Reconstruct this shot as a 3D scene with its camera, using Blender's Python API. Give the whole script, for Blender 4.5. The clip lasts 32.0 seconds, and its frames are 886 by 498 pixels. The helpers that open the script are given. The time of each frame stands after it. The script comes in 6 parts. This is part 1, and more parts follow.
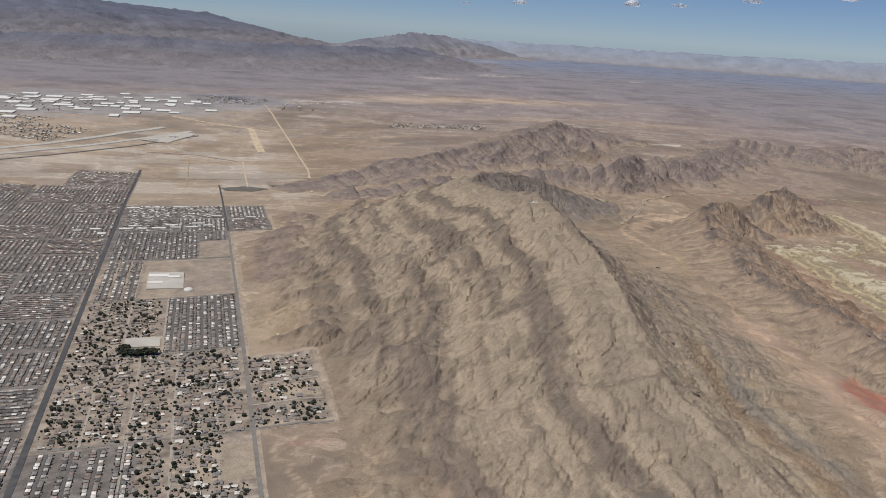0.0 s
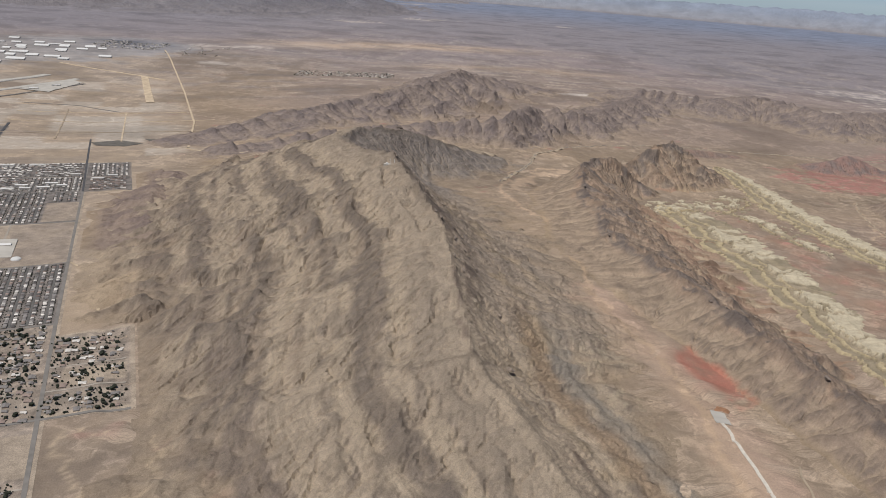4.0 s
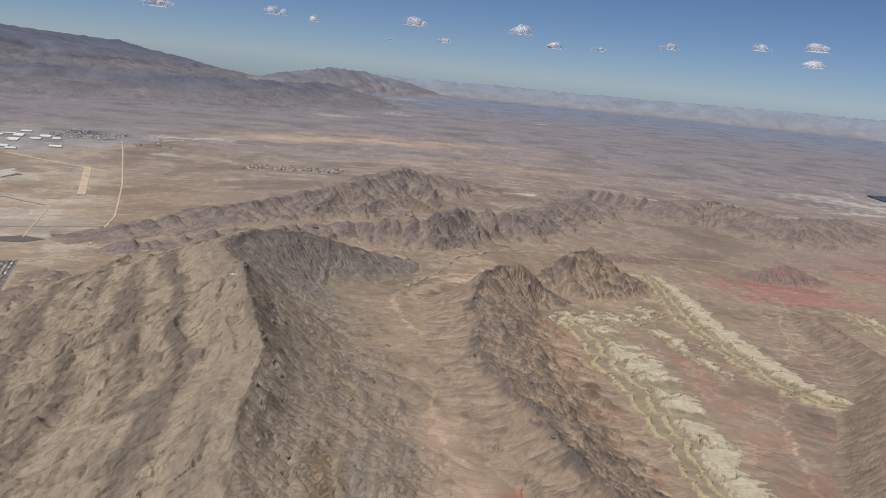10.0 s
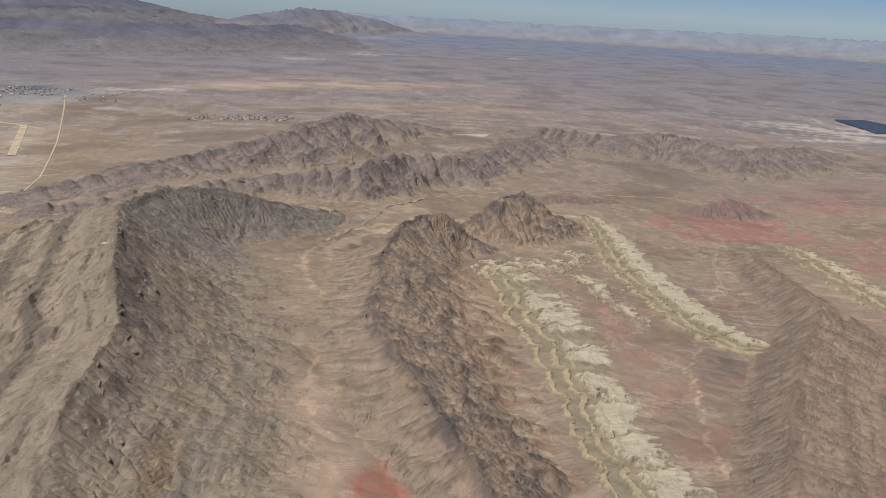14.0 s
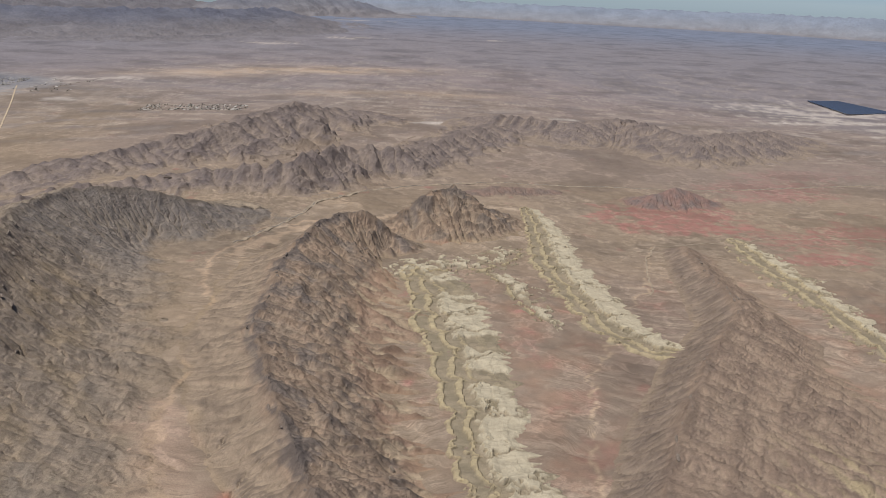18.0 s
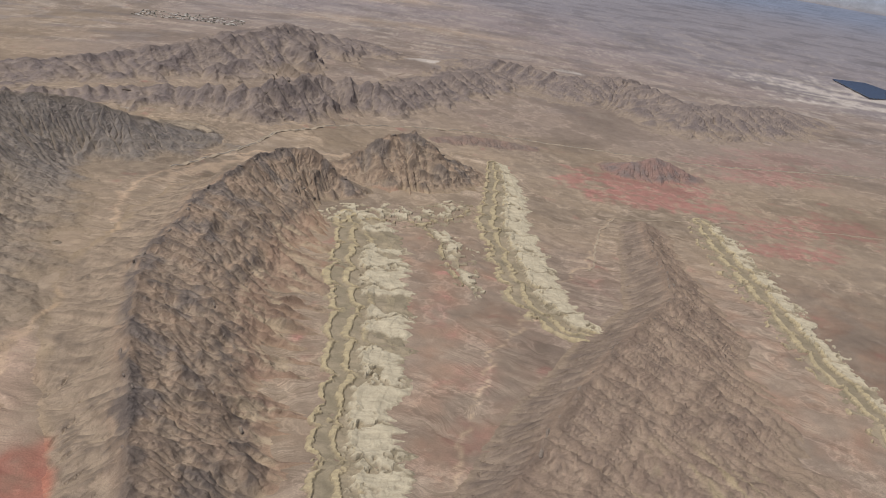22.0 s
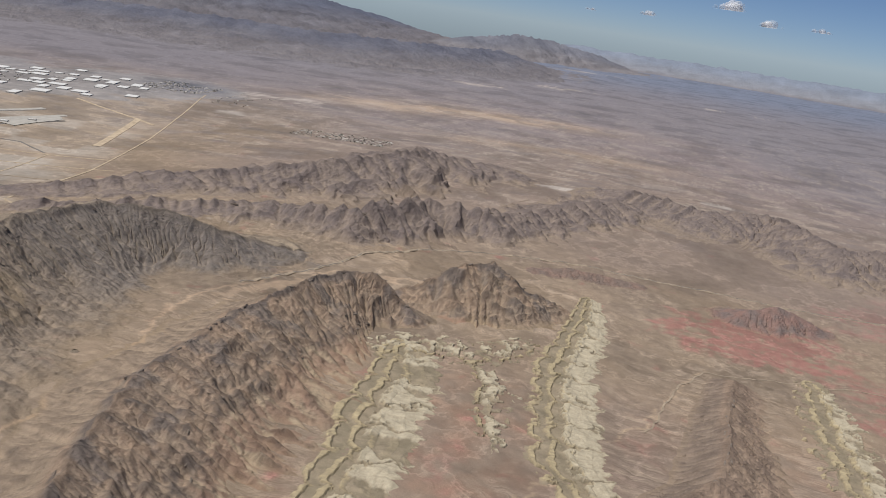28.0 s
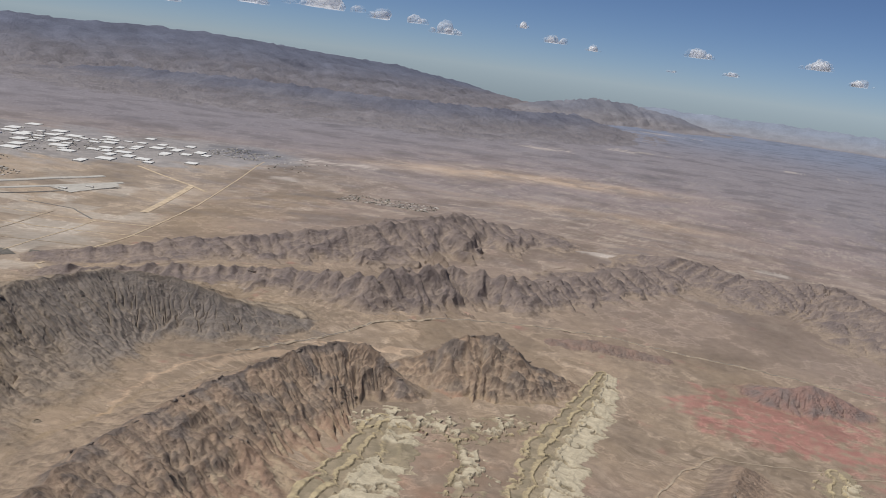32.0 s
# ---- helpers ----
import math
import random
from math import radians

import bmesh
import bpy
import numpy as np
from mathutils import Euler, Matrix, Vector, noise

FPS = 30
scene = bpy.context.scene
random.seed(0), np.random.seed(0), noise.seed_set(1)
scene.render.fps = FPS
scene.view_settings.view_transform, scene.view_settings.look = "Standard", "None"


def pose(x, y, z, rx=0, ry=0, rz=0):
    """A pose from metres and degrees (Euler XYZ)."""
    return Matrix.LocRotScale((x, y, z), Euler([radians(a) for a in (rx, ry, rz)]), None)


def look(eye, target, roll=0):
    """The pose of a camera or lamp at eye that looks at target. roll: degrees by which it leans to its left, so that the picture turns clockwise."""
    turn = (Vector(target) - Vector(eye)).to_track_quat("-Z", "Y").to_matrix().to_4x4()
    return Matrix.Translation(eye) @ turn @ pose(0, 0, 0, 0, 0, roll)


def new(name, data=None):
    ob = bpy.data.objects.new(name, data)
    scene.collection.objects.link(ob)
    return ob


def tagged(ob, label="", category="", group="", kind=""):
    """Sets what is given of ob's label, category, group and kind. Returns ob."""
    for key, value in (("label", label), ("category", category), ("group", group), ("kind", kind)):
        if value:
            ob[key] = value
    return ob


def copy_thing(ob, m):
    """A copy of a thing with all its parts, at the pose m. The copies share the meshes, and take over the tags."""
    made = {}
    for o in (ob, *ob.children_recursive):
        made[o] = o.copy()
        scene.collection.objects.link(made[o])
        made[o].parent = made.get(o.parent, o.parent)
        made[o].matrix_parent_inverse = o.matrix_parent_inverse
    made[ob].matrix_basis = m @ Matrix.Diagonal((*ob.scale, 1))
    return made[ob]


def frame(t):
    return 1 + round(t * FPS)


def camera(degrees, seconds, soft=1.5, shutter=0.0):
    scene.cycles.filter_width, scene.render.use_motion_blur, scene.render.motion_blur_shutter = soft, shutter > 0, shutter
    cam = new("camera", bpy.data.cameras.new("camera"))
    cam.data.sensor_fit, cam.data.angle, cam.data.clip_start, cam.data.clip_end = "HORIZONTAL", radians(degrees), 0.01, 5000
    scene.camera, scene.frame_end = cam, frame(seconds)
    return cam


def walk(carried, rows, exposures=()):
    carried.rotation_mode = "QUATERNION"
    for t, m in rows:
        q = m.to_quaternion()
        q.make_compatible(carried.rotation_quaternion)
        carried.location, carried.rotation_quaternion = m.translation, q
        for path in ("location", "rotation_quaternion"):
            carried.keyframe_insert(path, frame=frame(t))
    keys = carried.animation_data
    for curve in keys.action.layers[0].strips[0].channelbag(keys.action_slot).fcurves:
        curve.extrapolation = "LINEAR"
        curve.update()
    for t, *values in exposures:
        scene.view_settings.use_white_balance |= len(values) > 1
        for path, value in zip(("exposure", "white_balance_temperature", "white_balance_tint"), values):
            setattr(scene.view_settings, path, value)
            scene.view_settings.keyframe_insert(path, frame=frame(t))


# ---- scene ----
# One unit of this world stands for about fourteen metres of desert; x east, y north, z up.
cam = camera(55.90, 32.0, 0.95)
# seconds, x, y, z, heading (to the left of north), pitch, lean
PATH = [
    (0.0, -161.72, -67.85, 107.46, 3.74, -14.78, 3.69),
    (0.5, -157.77, -65.64, 108.16, 3.81, -15.09, 3.38),
    (1.0, -153.79, -63.46, 108.84, 4.50, -15.25, 2.96),
    (1.5, -149.79, -61.30, 109.53, 2.99, -15.33, 3.36),
    (2.0, -145.76, -59.16, 110.20, 3.33, -15.45, 3.34),
    (2.5, -141.70, -57.06, 110.88, -1.45, -15.30, 5.03),
    (4.5, -125.24, -48.84, 113.53, -0.37, -19.84, 4.13),
    (5.0, -121.06, -46.83, 114.19, 0.17, -21.15, 4.06),
    (5.5, -116.87, -44.83, 114.85, 0.50, -21.47, 4.49),
    (6.0, -112.65, -42.86, 115.50, -0.93, -21.46, 6.33),
    (6.5, -108.41, -40.89, 116.15, -2.84, -21.11, 7.77),
    (7.0, -104.15, -38.94, 116.80, -2.83, -21.16, 7.56),
    (7.5, -99.87, -37.00, 117.44, -1.93, -23.93, 6.30),
    (8.0, -95.57, -35.06, 118.09, -0.64, -26.50, 5.00),
    (8.5, -91.26, -33.14, 118.74, -1.14, -23.49, 5.80),
    (9.0, -86.92, -31.22, 119.38, -1.76, -15.90, 6.43),
    (9.5, -82.57, -29.31, 120.03, -1.87, -13.01, 6.48),
    (10.0, -78.21, -27.39, 120.68, -0.50, -12.12, 5.52),
    (10.5, -73.82, -25.49, 121.32, -1.20, -11.70, 5.36),
    (11.0, -69.42, -23.58, 121.97, -2.39, -11.32, 5.00),
    (11.5, -65.01, -21.67, 122.62, -2.22, -11.56, 4.69),
    (12.0, -60.58, -19.76, 123.27, -1.44, -12.72, 3.56),
    (12.5, -56.14, -17.85, 123.92, -0.94, -13.82, 3.09),
    (13.0, -51.68, -15.94, 124.58, -1.71, -14.91, 3.17),
    (13.5, -47.22, -14.01, 125.24, -2.21, -15.38, 3.35),
    (14.0, -42.74, -12.08, 125.90, -1.54, -16.26, 3.36),
    (14.5, -38.25, -10.15, 126.56, -1.91, -16.49, 3.73),
    (16.5, -20.18, -2.28, 129.25, -0.82, -16.27, 3.40),
    (17.0, -15.65, -0.28, 129.93, -0.17, -16.52, 2.56),
    (17.5, -11.10, 1.74, 130.62, -1.35, -16.56, 2.77),
    (18.0, -6.55, 3.77, 131.31, -2.05, -17.48, 2.83),
    (18.5, -1.99, 5.83, 132.01, -3.04, -19.41, 3.36),
    (19.0, 2.58, 7.90, 132.72, -4.04, -21.84, 4.39),
    (19.5, 7.15, 10.00, 133.43, -3.38, -25.69, 5.36),
    (20.0, 11.72, 12.12, 134.14, -2.89, -26.93, 5.89),
    (20.5, 16.30, 14.27, 134.87, -3.36, -27.94, 6.54),
    (21.0, 20.89, 16.44, 135.60, -3.72, -28.75, 7.39),
    (21.5, 25.47, 18.64, 136.34, -3.51, -28.20, 8.46),
    (22.0, 30.06, 20.87, 137.08, -1.18, -21.95, 9.01),
    (22.5, 34.65, 23.13, 137.84, 1.07, -17.29, 9.32),
    (23.0, 39.24, 25.42, 138.60, 2.90, -14.47, 9.77),
    (23.5, 43.84, 27.74, 139.37, 4.15, -14.28, 10.09),
    (24.0, 48.43, 30.10, 140.15, 5.44, -14.49, 10.22),
    (24.5, 53.02, 32.49, 140.93, 6.68, -14.62, 9.92),
    (25.0, 57.61, 34.92, 141.73, 8.03, -14.76, 9.74),
    (25.5, 62.20, 37.39, 142.54, 9.31, -14.75, 9.90),
    (27.5, 80.53, 47.68, 145.87, 12.24, -15.70, 9.26),
    (28.0, 85.10, 50.36, 146.73, 13.54, -15.99, 8.71),
    (28.5, 89.66, 53.09, 147.61, 14.82, -16.34, 8.32),
    (29.0, 94.22, 55.87, 148.49, 15.68, -16.11, 8.04),
    (29.5, 98.78, 58.69, 149.39, 16.29, -15.54, 8.10),
    (30.0, 103.32, 61.57, 150.30, 15.08, -14.70, 8.63),
    (30.5, 107.86, 64.49, 151.22, 15.36, -14.50, 8.67),
    (31.0, 112.39, 67.48, 152.15, 15.71, -14.41, 8.66),
    (31.5, 116.91, 70.51, 153.10, 17.17, -13.40, 8.15),
    (32.0, 121.42, 73.60, 154.06, 20.16, -12.62, 7.54),
]


def aim(x, y, z, yaw, pitch, lean):
    return pose(x, y, z, 0, 0, yaw) @ pose(0, 0, 0, 90 + pitch) @ pose(0, 0, 0, 0, 0, lean)


walk(cam, [(r[0], aim(*r[1:])) for r in PATH], [(0.0, 0.0, 6350, 10), (32.0, 0.0, 6350, 10)])

# ---- world and light ----
world = bpy.data.worlds.new("sky")
scene.world = world
world.use_nodes = True
_n = world.node_tree.nodes
_sky = _n.new("ShaderNodeTexSky")
_sky.sky_type = "NISHITA"
_sky.sun_disc = False
SUN_EL, SUN_AZ = radians(65), radians(222)   # azimuth clockwise from north
_sky.sun_elevation, _sky.sun_rotation = SUN_EL, SUN_AZ
_sky.altitude, _sky.air_density, _sky.dust_density, _sky.ozone_density = 3000, 0.8, 0.6, 5.0
_cast = _n.new("ShaderNodeMix")          # a dusty blue summer sky
_cast.data_type, _cast.blend_type = "RGBA", "MULTIPLY"
_cast.inputs[0].default_value = 1.0
_cast.inputs[7].default_value = (0.96, 0.96, 1.04, 1)
world.node_tree.links.new(_sky.outputs["Color"], _cast.inputs[6])
world.node_tree.links.new(_cast.outputs[2], _n["Background"].inputs["Color"])
_n["Background"].inputs["Strength"].default_value = 0.059
sun = new("sun", bpy.data.lights.new("sun", "SUN"))
sun.data.energy, sun.data.angle, sun.data.color = 4.7, radians(0.6), (1.0, 0.955, 0.895)
sun.matrix_world = look((0, 0, 300), (-math.sin(SUN_AZ) * math.cos(SUN_EL), -math.cos(SUN_AZ) * math.cos(SUN_EL), 300 - math.sin(SUN_EL)))
tagged(sun, "afternoon sun high in the south-west", "sun")
scene.view_settings.exposure = 0.0


# ---- terrain numbers ----
_turns = np.random.RandomState(5).rand(4096) * 2 * math.pi
GRAD_X, GRAD_Y = np.cos(_turns), np.sin(_turns)


def grain(x, y, seed=0):
    """Smooth noise of about -1 to 1."""
    x, y = np.broadcast_arrays(np.asarray(x, float), np.asarray(y, float))
    fx0, fy0 = np.floor(x), np.floor(y)
    fx, fy = x - fx0, y - fy0
    ix, iy = fx0.astype(np.int64) * 73856093 + seed * 83492791, fy0.astype(np.int64) * 19349663
    ux, uy = fx * fx * fx * (fx * (fx * 6 - 15) + 10), fy * fy * fy * (fy * (fy * 6 - 15) + 10)

    def corner(dx, dy):
        h = (ix + dx * 73856093) ^ (iy + dy * 19349663)
        h = (h ^ (h >> 11)) & 4095
        return GRAD_X[h] * (fx - dx) + GRAD_Y[h] * (fy - dy)

    low = corner(0, 0)
    low = low + ux * (corner(1, 0) - low)
    high = corner(0, 1)
    high = high + ux * (corner(1, 1) - high)
    return (low + uy * (high - low)) * 1.5


def fbm(x, y, octaves=4, seed=0, gain=0.5):
    out, amp = 0, 1.0
    for k in range(octaves):
        out = out + amp * grain(x, y, seed + k * 7)
        x, y, amp = x * 2.03 + 11.3, y * 2.03 - 7.7, amp * gain
    return out


def crests(x, y, octaves=4, seed=0, gain=0.5):
    """Sharp-crested noise of 0 to 1."""
    out, amp, total = 0, 1.0, 0
    for k in range(octaves):
        out = out + amp * (1 - np.abs(grain(x, y, seed + k * 5)) * 1.6).clip(0, 1)
        total += amp
        x, y, amp = x * 2.03 + 5.1, y * 2.03 + 3.3, amp * gain
    return out / total


def step01(a, b, x):
    t = ((x - a) / (b - a)).clip(0, 1)
    return t * t * (3 - 2 * t)


def along(x, y, nodes):
    """For a line of nodes (x, y, value...): distance, side (+1 east or right of the way), way along, and the nodes' values there."""
    nodes = np.asarray(nodes, float)
    best = np.full(x.shape, 1e18)
    side, way, weight = np.ones(x.shape), np.zeros(x.shape), np.full(x.shape, 1e-30)
    vals = [np.zeros(x.shape) for _ in range(nodes.shape[1] - 2)]
    run = 0.0
    for a, b in zip(nodes[:-1], nodes[1:]):
        ex, ey = b[0] - a[0], b[1] - a[1]
        ln = math.hypot(ex, ey)
        t = (((x - a[0]) * ex + (y - a[1]) * ey) / ln**2).clip(0, 1)
        d = (x - a[0] - t * ex) ** 2 + (y - a[1] - t * ey) ** 2
        m = d < best
        best = np.where(m, d, best)
        side = np.where(m, np.sign((x - a[0]) * ey - (y - a[1]) * ex + 1e-9), side)
        # nearer stretches count for more, so that nothing jumps where the line bends
        share = (d + 1.0) ** -4.0
        weight = weight + share
        way = way + share * (run + t * ln)
        vals = [v + share * (a[2 + k] + t * (b[2 + k] - a[2 + k])) for k, v in enumerate(vals)]
        run += ln
    return np.sqrt(best), side, way / weight, [v / weight for v in vals]


def bump(x, y, cx, cy, rx, ry, turn=0.0):
    """A soft round rise of 1 at its centre, worked out near it alone."""
    r = 2.6 * max(rx, ry)
    near = (np.abs(x - cx) < r) & (np.abs(y - cy) < r)
    if not near.any():
        return np.zeros(x.shape)
    if not near.all():
        out = np.zeros(x.shape)
        out[near] = bump_all(x[near], y[near], cx, cy, rx, ry, turn)
        return out
    return bump_all(x, y, cx, cy, rx, ry, turn)


def bump_all(x, y, cx, cy, rx, ry, turn):
    c, s = math.cos(radians(turn)), math.sin(radians(turn))
    u, v = ((x - cx) * c + (y - cy) * s) / rx, (-(x - cx) * s + (y - cy) * c) / ry
    return np.exp(-(u * u + v * v))


# crest lines: x, y, height, width to the west, width to the east
FRONT = [(-86, 40, 6, 34, 17), (-92, 80, 11, 52, 28), (-104, 108, 19, 69, 38), (-118, 131, 27, 90, 48), (-123, 166, 35, 106, 59), (-126, 207, 36, 115, 59), (-137, 233, 44, 121, 61),
         (-147, 266, 46, 115, 63), (-163, 308, 38, 106, 63), (-177, 350, 34, 98, 76), (-174, 395, 31, 80, 59), (-150, 416, 28, 63, 38), (-128, 426, 21, 46, 36), (-108, 446, 12, 30, 30)]
HOG = [(14, 40, 9, 14, 22), (0, 90, 12, 16, 26), (-12, 130, 15, 18, 28), (-30, 176, 20, 17, 36), (-46, 218, 22, 24, 44), (-60, 264, 21, 24, 50), (-58, 298, 23, 24, 52),
       (-61, 320, 22, 24, 52), (-57, 355, 22, 26, 44), (-52, 386, 22.5, 24, 36), (-41, 405, 23, 24, 28), (-27, 410, 21, 22, 20), (-15, 411, 9, 16, 14)]
KNOB = [(-20, 440, 9, 16, 20), (-5, 446, 20, 20, 28), (5, 455, 24, 22, 32), (14, 461, 23.5, 24, 32), (25, 460, 19.5, 24, 30), (40, 472, 8, 18, 20)]
EAST = [(38, 90, 9, 16, 60), (50, 145, 11, 15, 90), (60, 188, 12.5, 15, 92), (72, 217, 13.5, 16, 84), (97, 266, 13.5, 18, 62), (128, 318, 12, 18, 32), (131, 345, 10.5, 17, 22), (133, 380, 8, 15, 18), (138, 428, 4, 12, 14)]
REAR = [(-290, 480, 2, 24, 24), (-250, 522, 9, 34, 32), (-208, 588, 15, 44, 40), (-153, 640, 22, 56, 46), (-120, 706, 31, 70, 60), (-112, 750, 26, 70, 60), (-60, 800, 14, 50, 50)]
MID = [(-260, 450, 2, 16, 20), (-200, 478, 10, 22, 22), (-138, 512, 16, 26, 26), (-84, 520, 22, 26, 30), (-66, 562, 25, 30, 34), (-66, 590, 20, 30, 34), (-18, 606, 16, 36, 30), (10, 650, 15, 40, 34), (28, 690, 15, 44, 36), (60, 740, 16, 46, 40)]
LOWEAST = [(70, 790, 18, 50, 60), (130, 770, 15, 50, 60), (190, 800, 19, 50, 60), (228, 722, 17, 50, 60), (290, 760, 14, 50, 60), (350, 830, 8, 40, 50)]


def base(x, y):
    """The valley floors, bajadas and plains."""
    z = 1.0 + 12 * bump(x, y, -78, 215, 46, 130, -8) + 8 * bump(x, y, -98, 330, 40, 90) + 5 * bump(x, y, -60, 120, 40, 80)
    z = z + 8 * bump(x, y, -150, 500, 90, 60) + 7 * bump(x, y, -190, 260, 70, 170) + 5 * bump(x, y, -120, 740, 160, 160) + 6 * bump(x, y, 60, 770, 160, 100)
    z = z - 4 * bump(x, y, 180, 540, 120, 120) - 10 * bump(x, y, -400, 650, 160, 220) - 8 * bump(x, y, 560, 1180, 300, 250)
    z = z + 3 * bump(x, y, 30, 300, 50, 120) + 8 * bump(x, y, 40, 100, 60, 70)
    far = np.hypot(x, y)
    z = z + fbm(x / 160, y / 160, 3, 3) * 1.2 * step01(300, 900, far) - np.minimum(far, 4950.0) ** 2 / 1274200
    z = z + 0.35 * fbm(x / 14, y / 14, 3, 8) * step01(-230, -200, x + 0.35 * np.minimum(y - 200, 0))
    return z


def massif(x, y, nodes, rough=1.0, gully=(13.0, 34.0), seed=0, power=1.25, ledge=0.5, spur=0.5, jag=1.0, clear=False, lumps=0.0, ribs=9.0, fluted=0.5, deep=0.5, slant=(0.0, 0.0), calm=1.0, scarp=0.0):
    """Height over the floor, way along, signed distance and share of the fall for a ridge."""
    d, side, way, (zc, ww, we) = along(x, y, nodes)
    wob = fbm(x / 30, y / 30, 3, seed + 50)
    w = np.where(side > 0, we, ww)
    u = d / w
    bend = wob * 0.5 + 0.02 * d * side
    sp = crests(way / gully[0] + bend, d / (gully[1] * 3.0) + side * 3.1, 2, seed + 9)
    f = (1 - u * (1 + spur * np.where(side > 0, 1.0, calm) * (0.62 - sp) * (0.25 + 0.6 * u.clip(0, 1))) - 0.05 * wob * u.clip(0, 1)).clip(-0.3, 1)
    if clear:
        # keeps off the suburb's street grid
        te, tn = (x + 220.5) * 0.9385 + (y - 125.3) * 0.3453, -(x + 220.5) * 0.3453 + (y - 125.3) * 0.9385
        edge = np.where((tn > -6) & (tn < 50), 23.0, np.where((tn > 220) & (tn < 298), 24.0, 3.0))
        f = np.minimum(f, (te - edge) * 0.03).clip(-0.3, 1)
    pos = f.clip(0, 1)
    zb = base(x, y)
    zc = zc + jag * rough * (fbm(way / 11, 0 * way + seed, 3, seed + 77) * 1.4 + (crests(way / 17, 0 * way + seed, 2, seed + 78) - 0.6) * 2.4)
    rise = (zc - zb).clip(1.0, None)
    power = np.where(side > 0, power + scarp, power)
    h = rise * (pos**power)
    wx, wy = x + 5 * wob, y + 5 * fbm(x / 24, y / 24, 2, seed + 51)
    g = crests(wx / (gully[0] * 1.5), wy / (gully[0] * 1.5), 5, seed + 15, 0.52)
    # spurs and chutes that run off the crest, at a slant where the beds lead them
    rw = way + np.where(side > 0, slant[1], slant[0]) * d + 3.0 * wob + 1.1 * fbm(x / 8, y / 8, 2, seed + 52) + side * 41
    gr = crests(rw / ribs, d / (ribs * 4.5) + side * 2.3, 4, seed + 25, 0.58)
    g = g * (1 - fluted) + gr * fluted
    h = h + rough * (g - 0.66) * deep * rise * (pos * (1.15 - pos)).clip(0, 1)
    h = h + rough * fbm(x / 6, y / 6, 4, seed + 3, 0.55) * (0.2 + 0.022 * rise) * step01(0.0, 0.3, pos)
    h = h + rough * 0.8 * (crests(x / 3.4, y / 3.4, 3, seed + 4, 0.6) - 0.62) * step01(0.02, 0.25, pos)
    if calm < 1:
        # the western foot is a smooth apron of scree
        h = rise * pos**power + (h - rise * pos**power) * (1 - (1 - calm) * (1 - step01(-5, -1, side * d)))
    beds = fbm(side * d / 4.2 + wob * 0.5, way / 90, 3, seed + 21)
    h = h + ledge * beds * step01(0.02, 0.2, pos) * np.where(side > 0, 1.0, calm)
    if lumps:
        h = h + lumps * rise * fbm(wx / (gully[0] * 1.3), wy / (gully[0] * 1.3), 3, seed + 33) * (pos * (1.1 - pos)).clip(0, 1)
    if clear and len(nodes) > 8:
        # ribs of harder beds along the western face
        for k, (out, tall) in enumerate(((-9, 1.5), (-22, 1.9), (-37, 2.2), (-55, 1.8), (-72, 1.3))):
            off = side * d - out + 4 * wob
            h = h + tall * (0.35 + 0.9 * fbm(way / 16, 0 * way + k, 3, seed + 60)).clip(0, 1.2) * np.exp(-((off / np.where(off > 0, 1.3, 3.2)) ** 2)) * step01(0.06, 0.3, pos)
    h = np.where(f > 0, h, f * 6.0)
    return h, way, side * d, f


def weather(z, dx, rounds=12, strength=0.06, fixed=None):
    """Runs rain down a height grid: cuts gullies where water gathers. Returns the new heights and the water that passes each point."""
    ny, nx = z.shape
    z = z.copy()
    idx = np.arange(ny * nx).reshape(ny, nx)
    acc = None
    for k in range(rounds):
        best, to = np.zeros((ny, nx)), idx.copy()
        for dy, dx_ in ((0, 1), (0, -1), (1, 0), (-1, 0), (1, 1), (1, -1), (-1, 1), (-1, -1)):
            a = (slice(max(0, -dy), ny - max(0, dy)), slice(max(0, -dx_), nx - max(0, dx_)))
            b = (slice(max(0, dy), ny - max(0, -dy)), slice(max(0, dx_), nx - max(0, -dx_)))
            drop = (z[a] - z[b]) / (dx * math.hypot(dx_, dy))
            m = drop > best[a]
            best[a] = np.where(m, drop, best[a])
            to[a] = np.where(m, idx[b], to[a])
        if k % 3 == 0 or k == rounds - 1:
            flow, down = [1.0] * (ny * nx), to.ravel().tolist()
            for i in np.argsort(-z.ravel()).tolist():
                t = down[i]
                if t != i:
                    flow[t] += flow[i]
            acc = np.array(flow).reshape(ny, nx) * dx * dx
        cut = np.minimum(strength * np.sqrt(acc) * best, 0.45 * (z - z.ravel()[to]))
        z = z - (cut if fixed is None else cut * fixed)
    return z, acc


# far ranges: the high one to the north-west, dissected hills below it, and low ones along the horizon
HIGH = [(-3400, 1100, 120, 800, 700), (-2900, 1700, 130, 800, 750), (-2150, 2250, 130, 700, 800), (-1850, 2650, 146, 700, 900), (-1650, 2950, 130, 600, 850), (-1430, 3400, 112, 500, 640), (-1500, 3950, 80, 400, 500), (-1500, 4500, 50, 400, 400)]
LOW = [(-1500, 1850, 30, 300, 340), (-1150, 1950, 44, 320, 380), (-800, 2100, 42, 300, 380), (-560, 2400, 42, 300, 300), (-480, 2800, 36, 260, 260)]
ISLAND = [(-760, 3500, 50, 260, 260), (-600, 3640, 84, 280, 260), (-470, 3760, 78, 260, 240), (-250, 3900, 40, 220, 220)]
